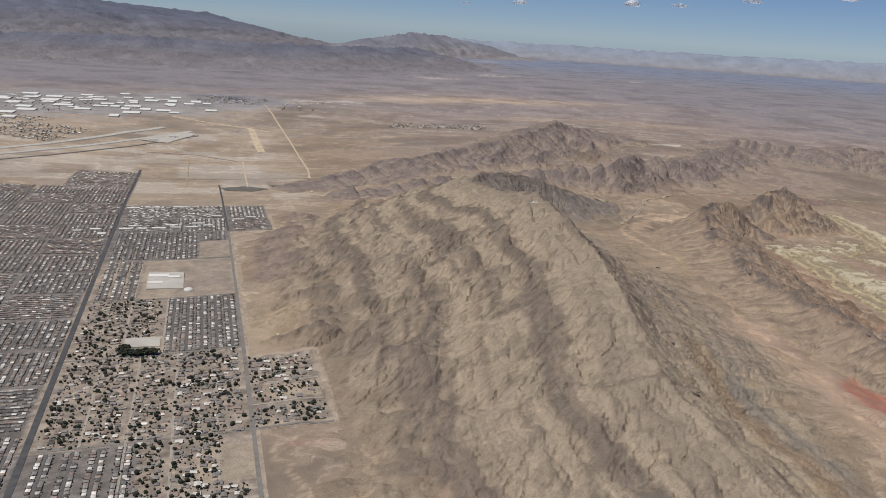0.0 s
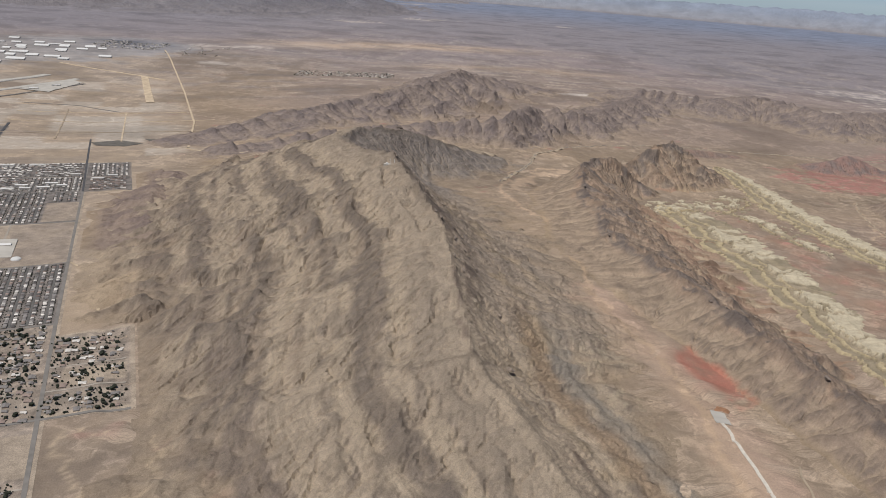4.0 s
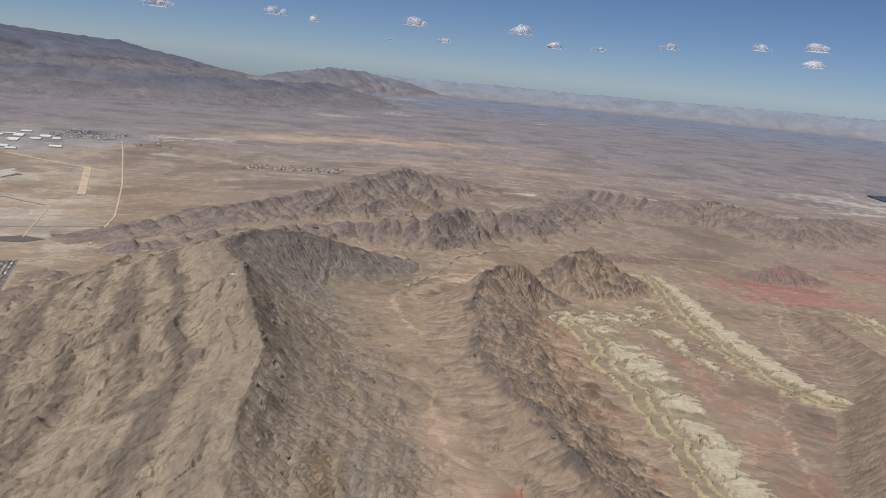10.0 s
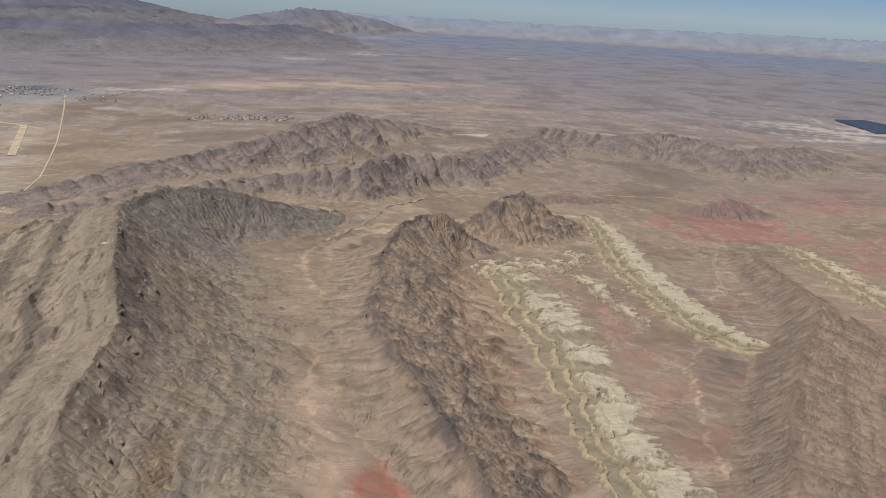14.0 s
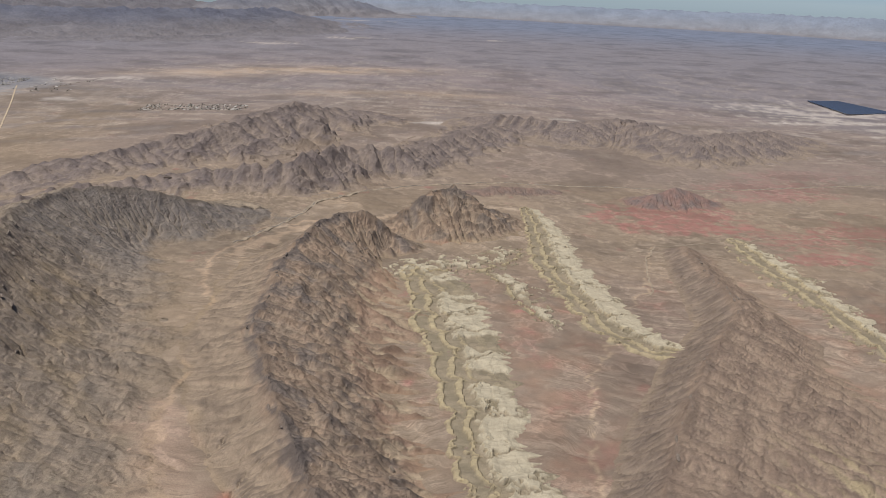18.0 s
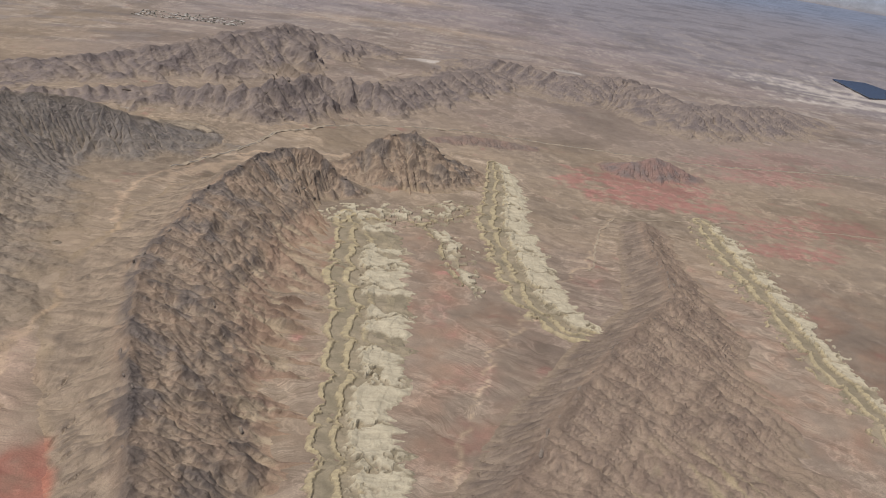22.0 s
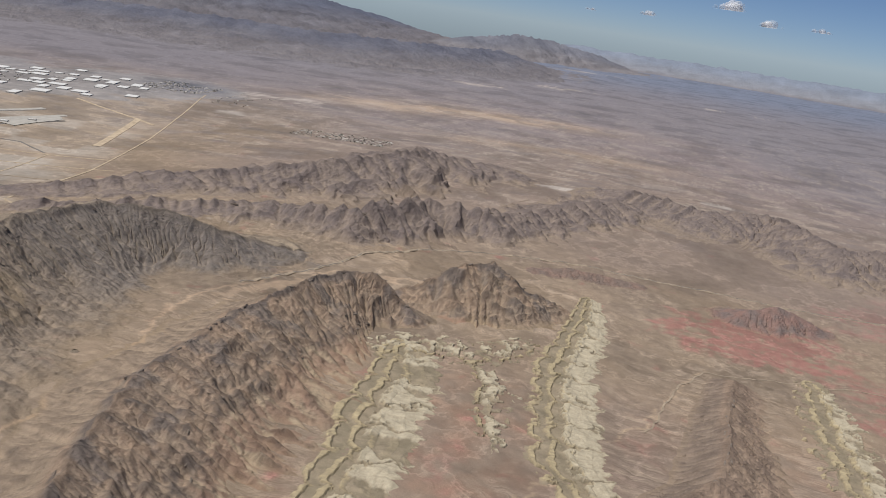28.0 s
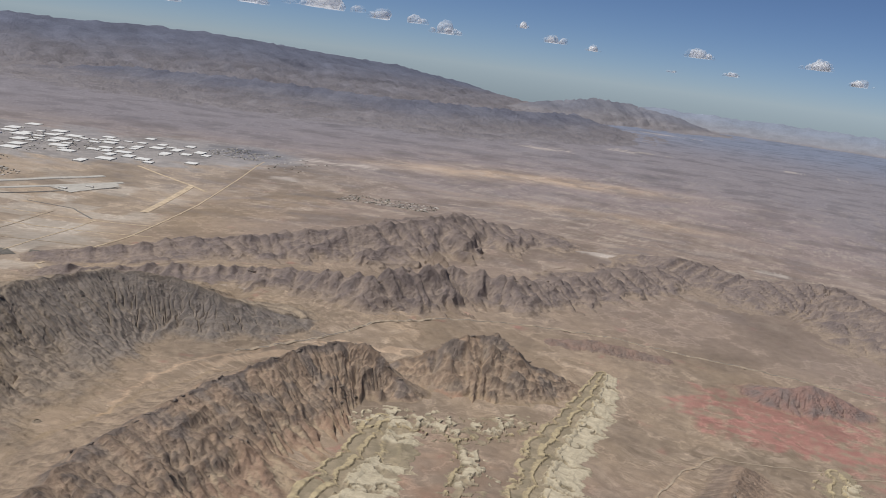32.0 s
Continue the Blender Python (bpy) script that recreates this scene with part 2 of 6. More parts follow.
RIM = [(-500, 4560, 60, 250, 260), (300, 4500, 64, 250, 260), (1000, 4400, 66, 250, 260), (1700, 4250, 78, 250, 260), (2500, 3750, 90, 250, 260), (3300, 3000, 80, 250, 260)]
# ---- end of terrain numbers ----


# ---- materials ----
def socket(node, name):
    return node.inputs[name]


def earth(name, grain_size=1.0, contrast=0.35, strata=0.0, bump=0.6, rough=0.95, fine=0.3, broad=0.0, ridged=0.25, rills=0.0, spots=0.0):
    """Bare ground or rock: its colour lies in the mesh's own tint, broken up by grain, streaks of bedding and relief."""
    m = bpy.data.materials.new(name)
    m.use_nodes = True
    nt = m.node_tree
    L, N = nt.links.new, nt.nodes.new
    bsdf = nt.nodes["Principled BSDF"]
    tint = N("ShaderNodeAttribute")
    tint.attribute_name = "tint"
    geo = N("ShaderNodeNewGeometry")
    n1, n2 = N("ShaderNodeTexNoise"), N("ShaderNodeTexNoise")
    for n, sc, det in ((n1, 0.16 / grain_size, 6), (n2, 2.0 / grain_size, 8)):
        n.inputs["Scale"].default_value, n.inputs["Detail"].default_value, n.inputs["Roughness"].default_value = sc, det, 0.62
        L(geo.outputs["Position"], n.inputs["Vector"])

    def scaled(src, lo, hi, a=0.3, b=0.7):
        r = N("ShaderNodeMapRange")
        r.inputs["From Min"].default_value, r.inputs["From Max"].default_value = a, b
        r.inputs["To Min"].default_value, r.inputs["To Max"].default_value = lo, hi
        L(src, r.inputs["Value"])
        return r.outputs["Result"]

    def times(a, b):
        k = N("ShaderNodeMath")
        k.operation = "MULTIPLY"
        L(a, k.inputs[0])
        L(b, k.inputs[1])
        return k.outputs[0]

    def plus(a, b):
        k = N("ShaderNodeMath")
        L(a, k.inputs[0])
        L(b, k.inputs[1])
        return k.outputs[0]

    def thread(a):
        """Distance from the middle value: small along thin winding lines."""
        k, s = N("ShaderNodeMath"), N("ShaderNodeMath")
        s.operation, k.operation = "SUBTRACT", "ABSOLUTE"
        s.inputs[1].default_value = 0.5
        L(a, s.inputs[0])
        L(s.outputs[0], k.inputs[0])
        return k.outputs[0]

    gain = times(scaled(n1.outputs["Fac"], 1 - contrast * 0.6, 1 + contrast * 0.6), scaled(n2.outputs["Fac"], 1 - fine, 1 + fine))
    height = n2.outputs["Fac"]
    if broad:
        n4 = N("ShaderNodeTexNoise")
        n4.inputs["Scale"].default_value, n4.inputs["Detail"].default_value, n4.inputs["Roughness"].default_value = 0.011, 9, 0.66
        L(geo.outputs["Position"], n4.inputs["Vector"])
        gain = times(times(gain, scaled(n4.outputs["Fac"], 1 - broad, 1 + broad)), scaled(thread(n4.outputs["Fac"]), 1.28, 0.97, 0.0, 0.014))
    if strata:
        bed = N("ShaderNodeAttribute")
        bed.attribute_name = "bedding"
        mp = N("ShaderNodeMapping")
        mp.inputs["Scale"].default_value = (0.10, 0.42, 0)
        L(bed.outputs["Vector"], mp.inputs["Vector"])
        n3 = N("ShaderNodeTexNoise")
        n3.inputs["Scale"].default_value, n3.inputs["Detail"].default_value, n3.inputs["Roughness"].default_value, n3.inputs["Distortion"].default_value = 1.0, 8, 0.66, 1.1
        L(mp.outputs["Vector"], n3.inputs["Vector"])
        n6 = N("ShaderNodeTexNoise")
        n6.inputs["Scale"].default_value, n6.inputs["Detail"].default_value = 0.05, 4
        L(geo.outputs["Position"], n6.inputs["Vector"])
        cut = N("ShaderNodeSeparateXYZ")
        L(bed.outputs["Vector"], cut.inputs[0])
        lined = N("ShaderNodeMath")
        lined.operation = "MULTIPLY_ADD"
        L(scaled(n3.outputs["Fac"], -strata, strata, 0.36, 0.64), lined.inputs[0])
        L(times(scaled(n6.outputs["Fac"], 0.0, 1.6, 0.4, 0.65), cut.outputs["Z"]), lined.inputs[1])
        lined.inputs[2].default_value = 1.0
        gain = times(gain, lined.outputs[0])
        height = times(height, n3.outputs["Fac"])
    if spots:
        # small dark outcrops and boulders, with pale rubble between them
        n7 = N("ShaderNodeTexNoise")
        n7.inputs["Scale"].default_value, n7.inputs["Detail"].default_value, n7.inputs["Roughness"].default_value, n7.inputs["Distortion"].default_value = 0.55, 7, 0.7, 0.6
        L(geo.outputs["Position"], n7.inputs["Vector"])
        gain = times(times(gain, scaled(n7.outputs["Fac"], 1.0, 1 - spots, 0.54, 0.68)), scaled(n7.outputs["Fac"], 1 + 0.5 * spots, 1.0, 0.3, 0.46))
        height = plus(height, n7.outputs["Fac"])
    if rills:
        # fine threads of wash and scree running straight down off the crests
        run = N("ShaderNodeAttribute")
        run.attribute_name = "bedding"
        mp2 = N("ShaderNodeMapping")
        mp2.inputs["Scale"].default_value = (0.75, 0.045, 0)
        L(run.outputs["Vector"], mp2.inputs["Vector"])
        n5 = N("ShaderNodeTexNoise")
        n5.inputs["Scale"].default_value, n5.inputs["Detail"].default_value, n5.inputs["Roughness"].default_value, n5.inputs["Distortion"].default_value = 1.0, 6, 0.68, 0.25
        L(mp2.outputs["Vector"], n5.inputs["Vector"])
        sep = N("ShaderNodeSeparateXYZ")
        L(run.outputs["Vector"], sep.inputs[0])
        amount = N("ShaderNodeMath")
        amount.operation = "MULTIPLY_ADD"
        L(plus(scaled(n5.outputs["Fac"], -rills * 0.6, rills * 0.6, 0.36, 0.64), scaled(thread(n5.outputs["Fac"]), 1.3 * rills, -0.2 * rills, 0.0, 0.04)), amount.inputs[0])
        L(sep.outputs["Z"], amount.inputs[1])
        amount.inputs[2].default_value = 1.0
        gain = times(gain, amount.outputs[0])
        height = times(height, amount.outputs[0])
    mul = N("ShaderNodeVectorMath")
    mul.operation = "SCALE"
    L(tint.outputs["Color"], mul.inputs[0])
    L(mul.outputs["Vector"], bsdf.inputs["Base Color"])
    bsdf.inputs["Roughness"].default_value = rough
    bsdf.inputs["Specular IOR Level"].default_value = 0.12
    rid = N("ShaderNodeTexNoise")
    rid.noise_type = "RIDGED_MULTIFRACTAL"
    rid.inputs["Scale"].default_value, rid.inputs["Detail"].default_value, rid.inputs["Roughness"].default_value, rid.inputs["Distortion"].default_value = 0.17 / grain_size, 7, 0.55, 0.35
    L(geo.outputs["Position"], rid.inputs["Vector"])
    lift = N("ShaderNodeMapRange")
    lift.inputs["From Max"].default_value, lift.inputs["To Min"].default_value, lift.inputs["To Max"].default_value = 1.6, 1 - ridged * 0.3, 1 + ridged * 0.7
    L(rid.outputs["Fac"], lift.inputs["Value"])
    L(times(gain, lift.outputs["Result"]), mul.inputs["Scale"])
    total = N("ShaderNodeMath")
    total.operation = "ADD"
    L(height, total.inputs[0])
    L(rid.outputs["Fac"], total.inputs[1])
    b = N("ShaderNodeBump")
    b.inputs["Strength"].default_value, b.inputs["Distance"].default_value = bump, 0.9 * grain_size
    L(total.outputs[0], b.inputs["Height"])
    L(b.outputs["Normal"], bsdf.inputs["Normal"])
    return m


def plain(name, color, rough=0.8, vary=0.15, scale=2.0, metal=0.0, by_piece=0.0):
    """A solid surface with slight mottling; by_piece varies it from piece to piece."""
    m = bpy.data.materials.new(name)
    m.use_nodes = True
    nt = m.node_tree
    L, N = nt.links.new, nt.nodes.new
    bsdf = nt.nodes["Principled BSDF"]
    geo, n = N("ShaderNodeNewGeometry"), N("ShaderNodeTexNoise")
    n.inputs["Scale"].default_value, n.inputs["Detail"].default_value = scale, 5
    L(geo.outputs["Position"], n.inputs["Vector"])
    r = N("ShaderNodeMapRange")
    r.inputs["From Min"].default_value, r.inputs["From Max"].default_value = 0.3, 0.7
    r.inputs["To Min"].default_value, r.inputs["To Max"].default_value = 1 - vary, 1 + vary
    L(n.outputs["Fac"], r.inputs["Value"])
    gain = r.outputs["Result"]
    if by_piece:
        info = N("ShaderNodeNewGeometry")
        r2 = N("ShaderNodeMapRange")
        r2.inputs["To Min"].default_value, r2.inputs["To Max"].default_value = 1 - by_piece, 1 + by_piece
        L(info.outputs["Random Per Island"], r2.inputs["Value"])
        k = N("ShaderNodeMath")
        k.operation = "MULTIPLY"
        L(gain, k.inputs[0])
        L(r2.outputs["Result"], k.inputs[1])
        gain = k.outputs[0]
    mul = N("ShaderNodeVectorMath")
    mul.operation = "SCALE"
    mul.inputs[0].default_value = color
    L(gain, mul.inputs["Scale"])
    L(mul.outputs["Vector"], bsdf.inputs["Base Color"])
    bsdf.inputs["Roughness"].default_value, bsdf.inputs["Metallic"].default_value = rough, metal
    bsdf.inputs["Specular IOR Level"].default_value = 0.2
    return m


GROUND = earth("desert_ground", 0.8, 0.16, 0, 0.4, fine=0.16, broad=0.28, ridged=0.14, rills=0.22)
ROCK = earth("bedded_rock", 0.6, 0.2, 0.16, 1.0, fine=0.2, ridged=0.24, spots=0.28)
CRAG = earth("craggy_rock", 0.6, 0.16, 0.08, 0.9, fine=0.17, ridged=0.22, spots=0.24)
RANGE = earth("far_rock", 14.0, 0.22, 0, 0.5, fine=0.14)
GYPSUM = earth("gypsum", 0.7, 0.2, 0.2, 0.6, fine=0.16)


# ---- land forms ----
# aerial haze put into every tint: how far tones are evened out, then the overall gain
HAZE_EVEN, LIFT = 0.24, np.array((0.948, 0.95, 1.0))

def sheet(name, xs, ys, z, keep=None, tint=None, bedding=None, material=None, smooth=True, owner=None):
    """A mesh over the grid xs by ys with heights z; keep chooses the points that stay, owner the faces by their first corner."""
    ny, nx = z.shape
    X, Y = np.meshgrid(xs, ys) if xs.ndim == 1 else (xs, ys)
    co = np.stack([X, Y, z], -1).reshape(-1, 3)
    i = np.arange(ny * nx).reshape(ny, nx)
    q = np.stack([i[:-1, :-1], i[:-1, 1:], i[1:, 1:], i[1:, :-1]], -1).reshape(-1, 4)
    if keep is not None:
        q = q[keep.ravel()[q].any(1) & (True if owner is None else owner.ravel()[q[:, 0]])]
        used = np.unique(q)
        back = np.zeros(ny * nx, np.int64)
        back[used] = np.arange(len(used))
        q, co = back[q], co[used]
    else:
        used = slice(None)
    me = bpy.data.meshes.new(name)
    me.vertices.add(len(co))
    me.vertices.foreach_set("co", co.astype(np.float32).ravel())
    me.loops.add(q.size)
    me.loops.foreach_set("vertex_index", q.astype(np.int32).ravel())
    me.polygons.add(len(q))
    me.polygons.foreach_set("loop_start", np.arange(0, q.size, 4, dtype=np.int32))
    me.polygons.foreach_set("use_smooth", np.full(len(q), smooth))
    me.update(calc_edges=True)
    if tint is not None:
        t3 = np.asarray(tint).reshape(-1, 3)
        # haze in the tint: dark tones raised and pale ones lowered towards a middle tone
        t3 = t3 * ((t3.mean(1, keepdims=True) / 0.225).clip(0.05, None) ** -HAZE_EVEN) * LIFT
        c = np.concatenate([t3, np.ones((ny * nx, 1))], 1)[used]
        me.attributes.new("tint", "FLOAT_COLOR", "POINT").data.foreach_set("color", c.astype(np.float32).ravel())
    if bedding is not None:
        b = bedding.reshape(-1, 3)[used]
        me.attributes.new("bedding", "FLOAT_VECTOR", "POINT").data.foreach_set("vector", b.astype(np.float32).ravel())
    me.materials.append(material)
    return new(name, me)


def mix(a, b, k):
    k = np.asarray(k)[..., None]
    return np.asarray(a) * (1 - k) + np.asarray(b) * k


DARK = (0.085, 0.066, 0.054)
RED, FLATS, PINK = (0.325, 0.142, 0.10), (0.278, 0.146, 0.114), (0.365, 0.258, 0.186)
CREAM = (0.47, 0.385, 0.225)


def lines(x, y, nodes, width, wob=0.0, seed=0):
    """1 on a line, falling to 0 beside it."""
    if wob:
        x, y = x + wob * fbm(x / 9, y / 9, 3, seed), y + wob * fbm(x / 9, y / 9, 3, seed + 4)
    d, *_ = along(x, y, [tuple(n) + (0,) for n in nodes])
    return 1 - step01(width * 0.5, width * 1.2, d)


def soil(x, y):
    """Colour of the floors and plains."""
    n1, n2 = fbm(x / 60, y / 60, 4, 101), fbm(x / 9, y / 9, 4, 102)
    c = mix((0.255, 0.193, 0.13), (0.195, 0.152, 0.11), (0.45 + 0.6 * n1).clip(0, 1))
    c = mix(c, (0.345, 0.268, 0.182), (0.4 * n2 + 0.08).clip(0, 1))
    # drainage: thin pale threads running off the slopes
    return mix(c, (0.37, 0.29, 0.20), 0.45 * step01(0.80, 0.95, crests(x / 26 + 0.4 * n1, y / 40, 2, 111)) * step01(-0.4, 0.3, n1))


WASH = [(-58, 456), (-85, 428), (-96, 372), (-93, 328), (-77, 287), (-75, 240), (-75, 206), (-69, 185), (-62, 170), (-60, 156), (-58, 136), (-56, 110), (-57, 86), (-50, 50)]
FOOT = [(-77, 210), (-70, 194), (-64, 181), (-58, 168), (-56, 150), (-53, 132), (-51, 108), (-50, 80), (-42, 40)]


def paint(x, y):
    c = soil(x, y)
    n, nf = fbm(x / 16, y / 16, 4, 120), fbm(x / 6, y / 6, 3, 121)
    # basins of weathered red beds east of the hogback
    basin = step01(-6, 14, x) * (1 - step01(330, 420, y + 14 * n)) * (1 - step01(210, 260, x))
    c = mix(c, mix((0.235, 0.18, 0.135), (0.27, 0.168, 0.115), (0.35 + 0.9 * n).clip(0, 1)), 0.6 * basin)
    c = mix(c, (0.185, 0.142, 0.108), (0.85 * bump(x, y, 84, 268, 26, 40) + 0.8 * bump(x, y, 104, 330, 22, 44)).clip(0, 0.9))
    for cx, cy, rx, ry, turn, s in ((41, 173, 3.5, 13, 22, 1.0), (53, 255, 9, 26, 10, 0.45), (52, 215, 9, 26, 10, 0.5), (-48.5, 166, 9, 12, 20, 2.2), (-46, 118, 9, 26, 5, 0.35), (-40, 92, 8, 14, 0, 0.7),
                                    (160, 522, 40, 27, 15, 1.1), (160, 490, 44, 17, 8, 1.0), (218, 432, 30, 14, 10, 0.9), (255, 578, 46, 10, 12, 0.9), (38, 292, 8, 18, 10, 0.5), (-3, 255, 6, 20, 10, 0.4), (112, 510, 8, 22, -20, 0.9), (175, 505, 24, 10, 30, 0.6), (250, 605, 50, 22, 10, 1.0), (300, 650, 60, 20, 10, 0.9), (220, 468, 30, 20, 10, 0.75), (262, 486, 36, 26, 10, 0.75), (60, 395, 8, 14, 0, 0.4), (360, 700, 70, 30, 5, 0.45), (95, 345, 12, 8, 0, 0.4)):
        k = (bump(x + 2.5 * n, y + 2.5 * nf, cx, cy, rx, ry, turn) * s * (1.1 + 0.8 * nf)).clip(0, 1)
        c = mix(c, RED if cx < 50 and s >= 1 else FLATS, step01(0.15, 0.8, k + 0.25 * n) * min(s, 1.0) * (0.85 + 0.4 * nf).clip(0.3, 1))
    c = mix(c, (0.40, 0.30, 0.215), 0.8 * (bump(x + 3 * n, y, -66, 176, 9, 26, 10) * (1.2 + 0.8 * nf)).clip(0, 1) * (1 - step01(0.2, 0.5, bump(x, y, -48.5, 166, 8, 10, 20))))
    c = mix(c, PINK, 0.65 * lines(x, y, FOOT, 9, 4, 6) * (1 - step01(0.2, 0.5, bump(x, y, -48.5, 166, 8, 10, 20))))
    c = mix(c, (0.38, 0.285, 0.205), 0.35 * lines(x, y, FOOT[2:], 11, 6, 26) * (1 - step01(0.2, 0.5, bump(x, y, -48.5, 166, 8, 10, 20))))
    c = mix(c, (0.44, 0.32, 0.21), 0.7 * lines(x, y, WASH, 1.4, 3, 3) + 0.35 * (1 - step01(2, 9, along(x + 4 * n, y, [w + (0,) for w in WASH[7:]])[0])))
    c = mix(c, (0.47, 0.35, 0.235), 0.8 * lines(x, y, [(-90, 366), (-84, 395), (-74, 425), (-50, 452), (-20, 475)], 4, 5, 9))
    c = mix(c, (0.45, 0.34, 0.22), 0.65 * lines(x, y, [(127, 446), (114, 412), (102, 364), (92, 349), (72, 300), (57, 266), (52, 236), (47, 208), (49, 164), (53, 145), (60, 100)], 0.7, 3, 12))
    c = mix(c, (0.195, 0.157, 0.12), 0.6 * (1 - step01(-205, -150, x + 12 * n)) * (1 - step01(330, 420, y)) * (0.75 + 0.5 * nf).clip(0, 1))
    # alluvial threads in the plains south-west of the mountain
    c = mix(c, (0.47, 0.37, 0.25), 0.7 * lines(x, y, [(-214, 120), (-205, 108), (-198, 95), (-196, 78), (-185, 60)], 1.0, 6, 14) + 0.6 * lines(x, y, [(-190, 118), (-184, 104), (-186, 90), (-175, 70)], 0.8, 6, 15))
    c = mix(c, (0.45, 0.34, 0.215), 0.55 * (0.7 * bump(x, y, -165, 85, 26, 16) + bump(x, y, -236, 205, 14, 50, -20)).clip(0, 1))
    c = mix(c, (0.162, 0.13, 0.108), (0.9 * bump(x + 5 * n, y, -252, 275, 18, 34, 20) + 0.7 * bump(x + 4 * n, y, -270, 360, 12, 26, 10)).clip(0, 0.85))
    # north of the gap
    c = mix(c, (0.215, 0.168, 0.135), 0.7 * step01(500, 680, y + 30 * fbm(x / 80, y / 80, 3, 103)) * step01(-330, -230, x))
    west = 1 - step01(-300, -255, x + 0.36 * (y - 430).clip(-100, 500) + 8 * n)
    c = mix(c, mix((0.36, 0.285, 0.20), (0.29, 0.232, 0.17), (0.5 + n).clip(0, 1)), 0.9 * west * (1 - step01(880, 1000, y + 40 * n)))
    c = mix(c, (0.43, 0.37, 0.29), west * (1.3 * bump(x, y, -330, 520, 34, 26, 20) + 1.1 * bump(x, y, -372, 560, 30, 14, 20) + 0.8 * bump(x, y, -300, 480, 16, 14, 20)).clip(0, 0.9) * (0.8 + 0.4 * nf).clip(0, 1))
    te, tn = (x + 220.5) * 0.9385 + (y - 125.3) * 0.3453, -(x + 220.5) * 0.3453 + (y - 125.3) * 0.9385
    cell = np.sin(np.floor(te / 30) * 12.9898 + np.floor(tn / 24) * 78.233) * 43758.5453
    cell = cell - np.floor(cell)
    field = west * step01(285, 300, tn) * (1 - step01(620, 700, tn))
    c = mix(c, (0.46, 0.405, 0.325), field * 0.75 * step01(0.55, 0.6, cell) * (0.8 + 0.5 * nf).clip(0, 1))
    c = mix(c, (0.24, 0.195, 0.15), field * 0.6 * (1 - step01(0.12, 0.16, cell)))
    pale = bump(x, y, -160, 1310, 190, 62, 20) + 0.8 * bump(x, y, -330, 1180, 120, 50, 25) + 0.6 * bump(x, y, -60, 1050, 160, 30, 15)
    f2 = fbm(x / 90, y / 30, 4, 131)
    c = mix(c, (0.23, 0.18, 0.158), 0.9 * step01(930, 1350, y + 0.25 * np.abs(x + 150) + 120 * fbm(x / 300, y / 300, 4, 104)))
    c = mix(c, (0.45, 0.34, 0.235), (pale * (1.0 + 0.9 * f2)).clip(0, 0.9))
    c = mix(c, (0.20, 0.17, 0.158), 0.7 * step01(0.05, 0.5, fbm(x / 260, y / 140, 3, 133)) * step01(1250, 1700, y))
    c = mix(c, (0.19, 0.165, 0.155), 0.7 * step01(-20, 60, (x - 170) * 0.82 + (y - 1335) * 0.57) * step01(150, 300, x))
    streaks = step01(0.25, 0.7, fbm(x / 60 + y / 200, y / 30, 5, 134)) * step01(820, 950, y) * (1 - step01(2300, 3000, y))
    c = mix(c, (0.48, 0.41, 0.33), 0.4 * streaks * bump(x, y, -150, 1400, 600, 900))
    # gravel flats, dark pavements and dry channels of the far plain
    mid = step01(620, 760, y) * (1 - step01(1700, 2400, y))
    c = mix(c, (0.42, 0.345, 0.262), 0.5 * mid * step01(0.2, 0.6, fbm((x + 0.3 * y) / 34, y / 16, 4, 135)))
    c = mix(c, (0.165, 0.142, 0.128), 0.45 * mid * step01(0.15, 0.55, fbm((x - 0.2 * y) / 60, y / 26, 4, 136)))
    c = mix(c, (0.43, 0.36, 0.28), 0.5 * mid * step01(0.84, 0.96, crests(x / 130 + 0.5 * n, y / 170, 2, 137)))
    pan = 0 * x
    for cx, cy, rx, ry, s in ((-440, 1060, 40, 34, 0.9), (-392, 1100, 26, 16, 0.7), (-390, 912, 16, 9, 1.0), (-330, 1860, 60, 60, 0.8), (-170, 2150, 70, 60, 0.8), (-250, 3260, 110, 46, 1.4), (520, 1100, 120, 150, 0.8), (2, 790, 16, 12, 1.3), (-150, 478, 14, 4, 0.9), (150, 900, 14, 8, 0.8), (330, 1000, 30, 10, 0.8), (240, 2300, 90, 40, 0.9)):
        k = (bump(x + 0.5 * rx * n, y + 0.8 * ry * f2, cx, cy, rx * 1.2, ry, 15) * s * (0.9 + 1.3 * f2 + 0.8 * nf)).clip(0, 1)
        c = mix(c, (0.54, 0.475, 0.395), 0.8 * step01(0.25, 0.8, k))
        pan = np.maximum(pan, step01(0.25, 0.8, k))
    c = mix(c, (0.15, 0.142, 0.15), 0.6 * step01(1000, 1400, y - 0.2 * x + 60 * n) * (1 - step01(-620, -180, x + 0.15 * (y - 1200))))
    works = step01(0.32, 0.5, bump(x, y, -690, 850, 210, 140, 30) + 0.7 * bump(x, y, -530, 1010, 90, 90) + 0.2 * f2 + 0.1 * n)
    c = mix(c, mix((0.20, 0.195, 0.185), (0.34, 0.315, 0.28), (0.5 + 0.8 * n).clip(0, 1)), 0.85 * works)
    c = mix(c, (0.10, 0.11, 0.125), (1.3 * bump(x, y, -520, 1030, 46, 50) * (0.7 + 0.9 * nf)).clip(0, 0.85))
    # distance haze put into the tint: the plain greys, then turns blue farther out
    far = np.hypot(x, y)
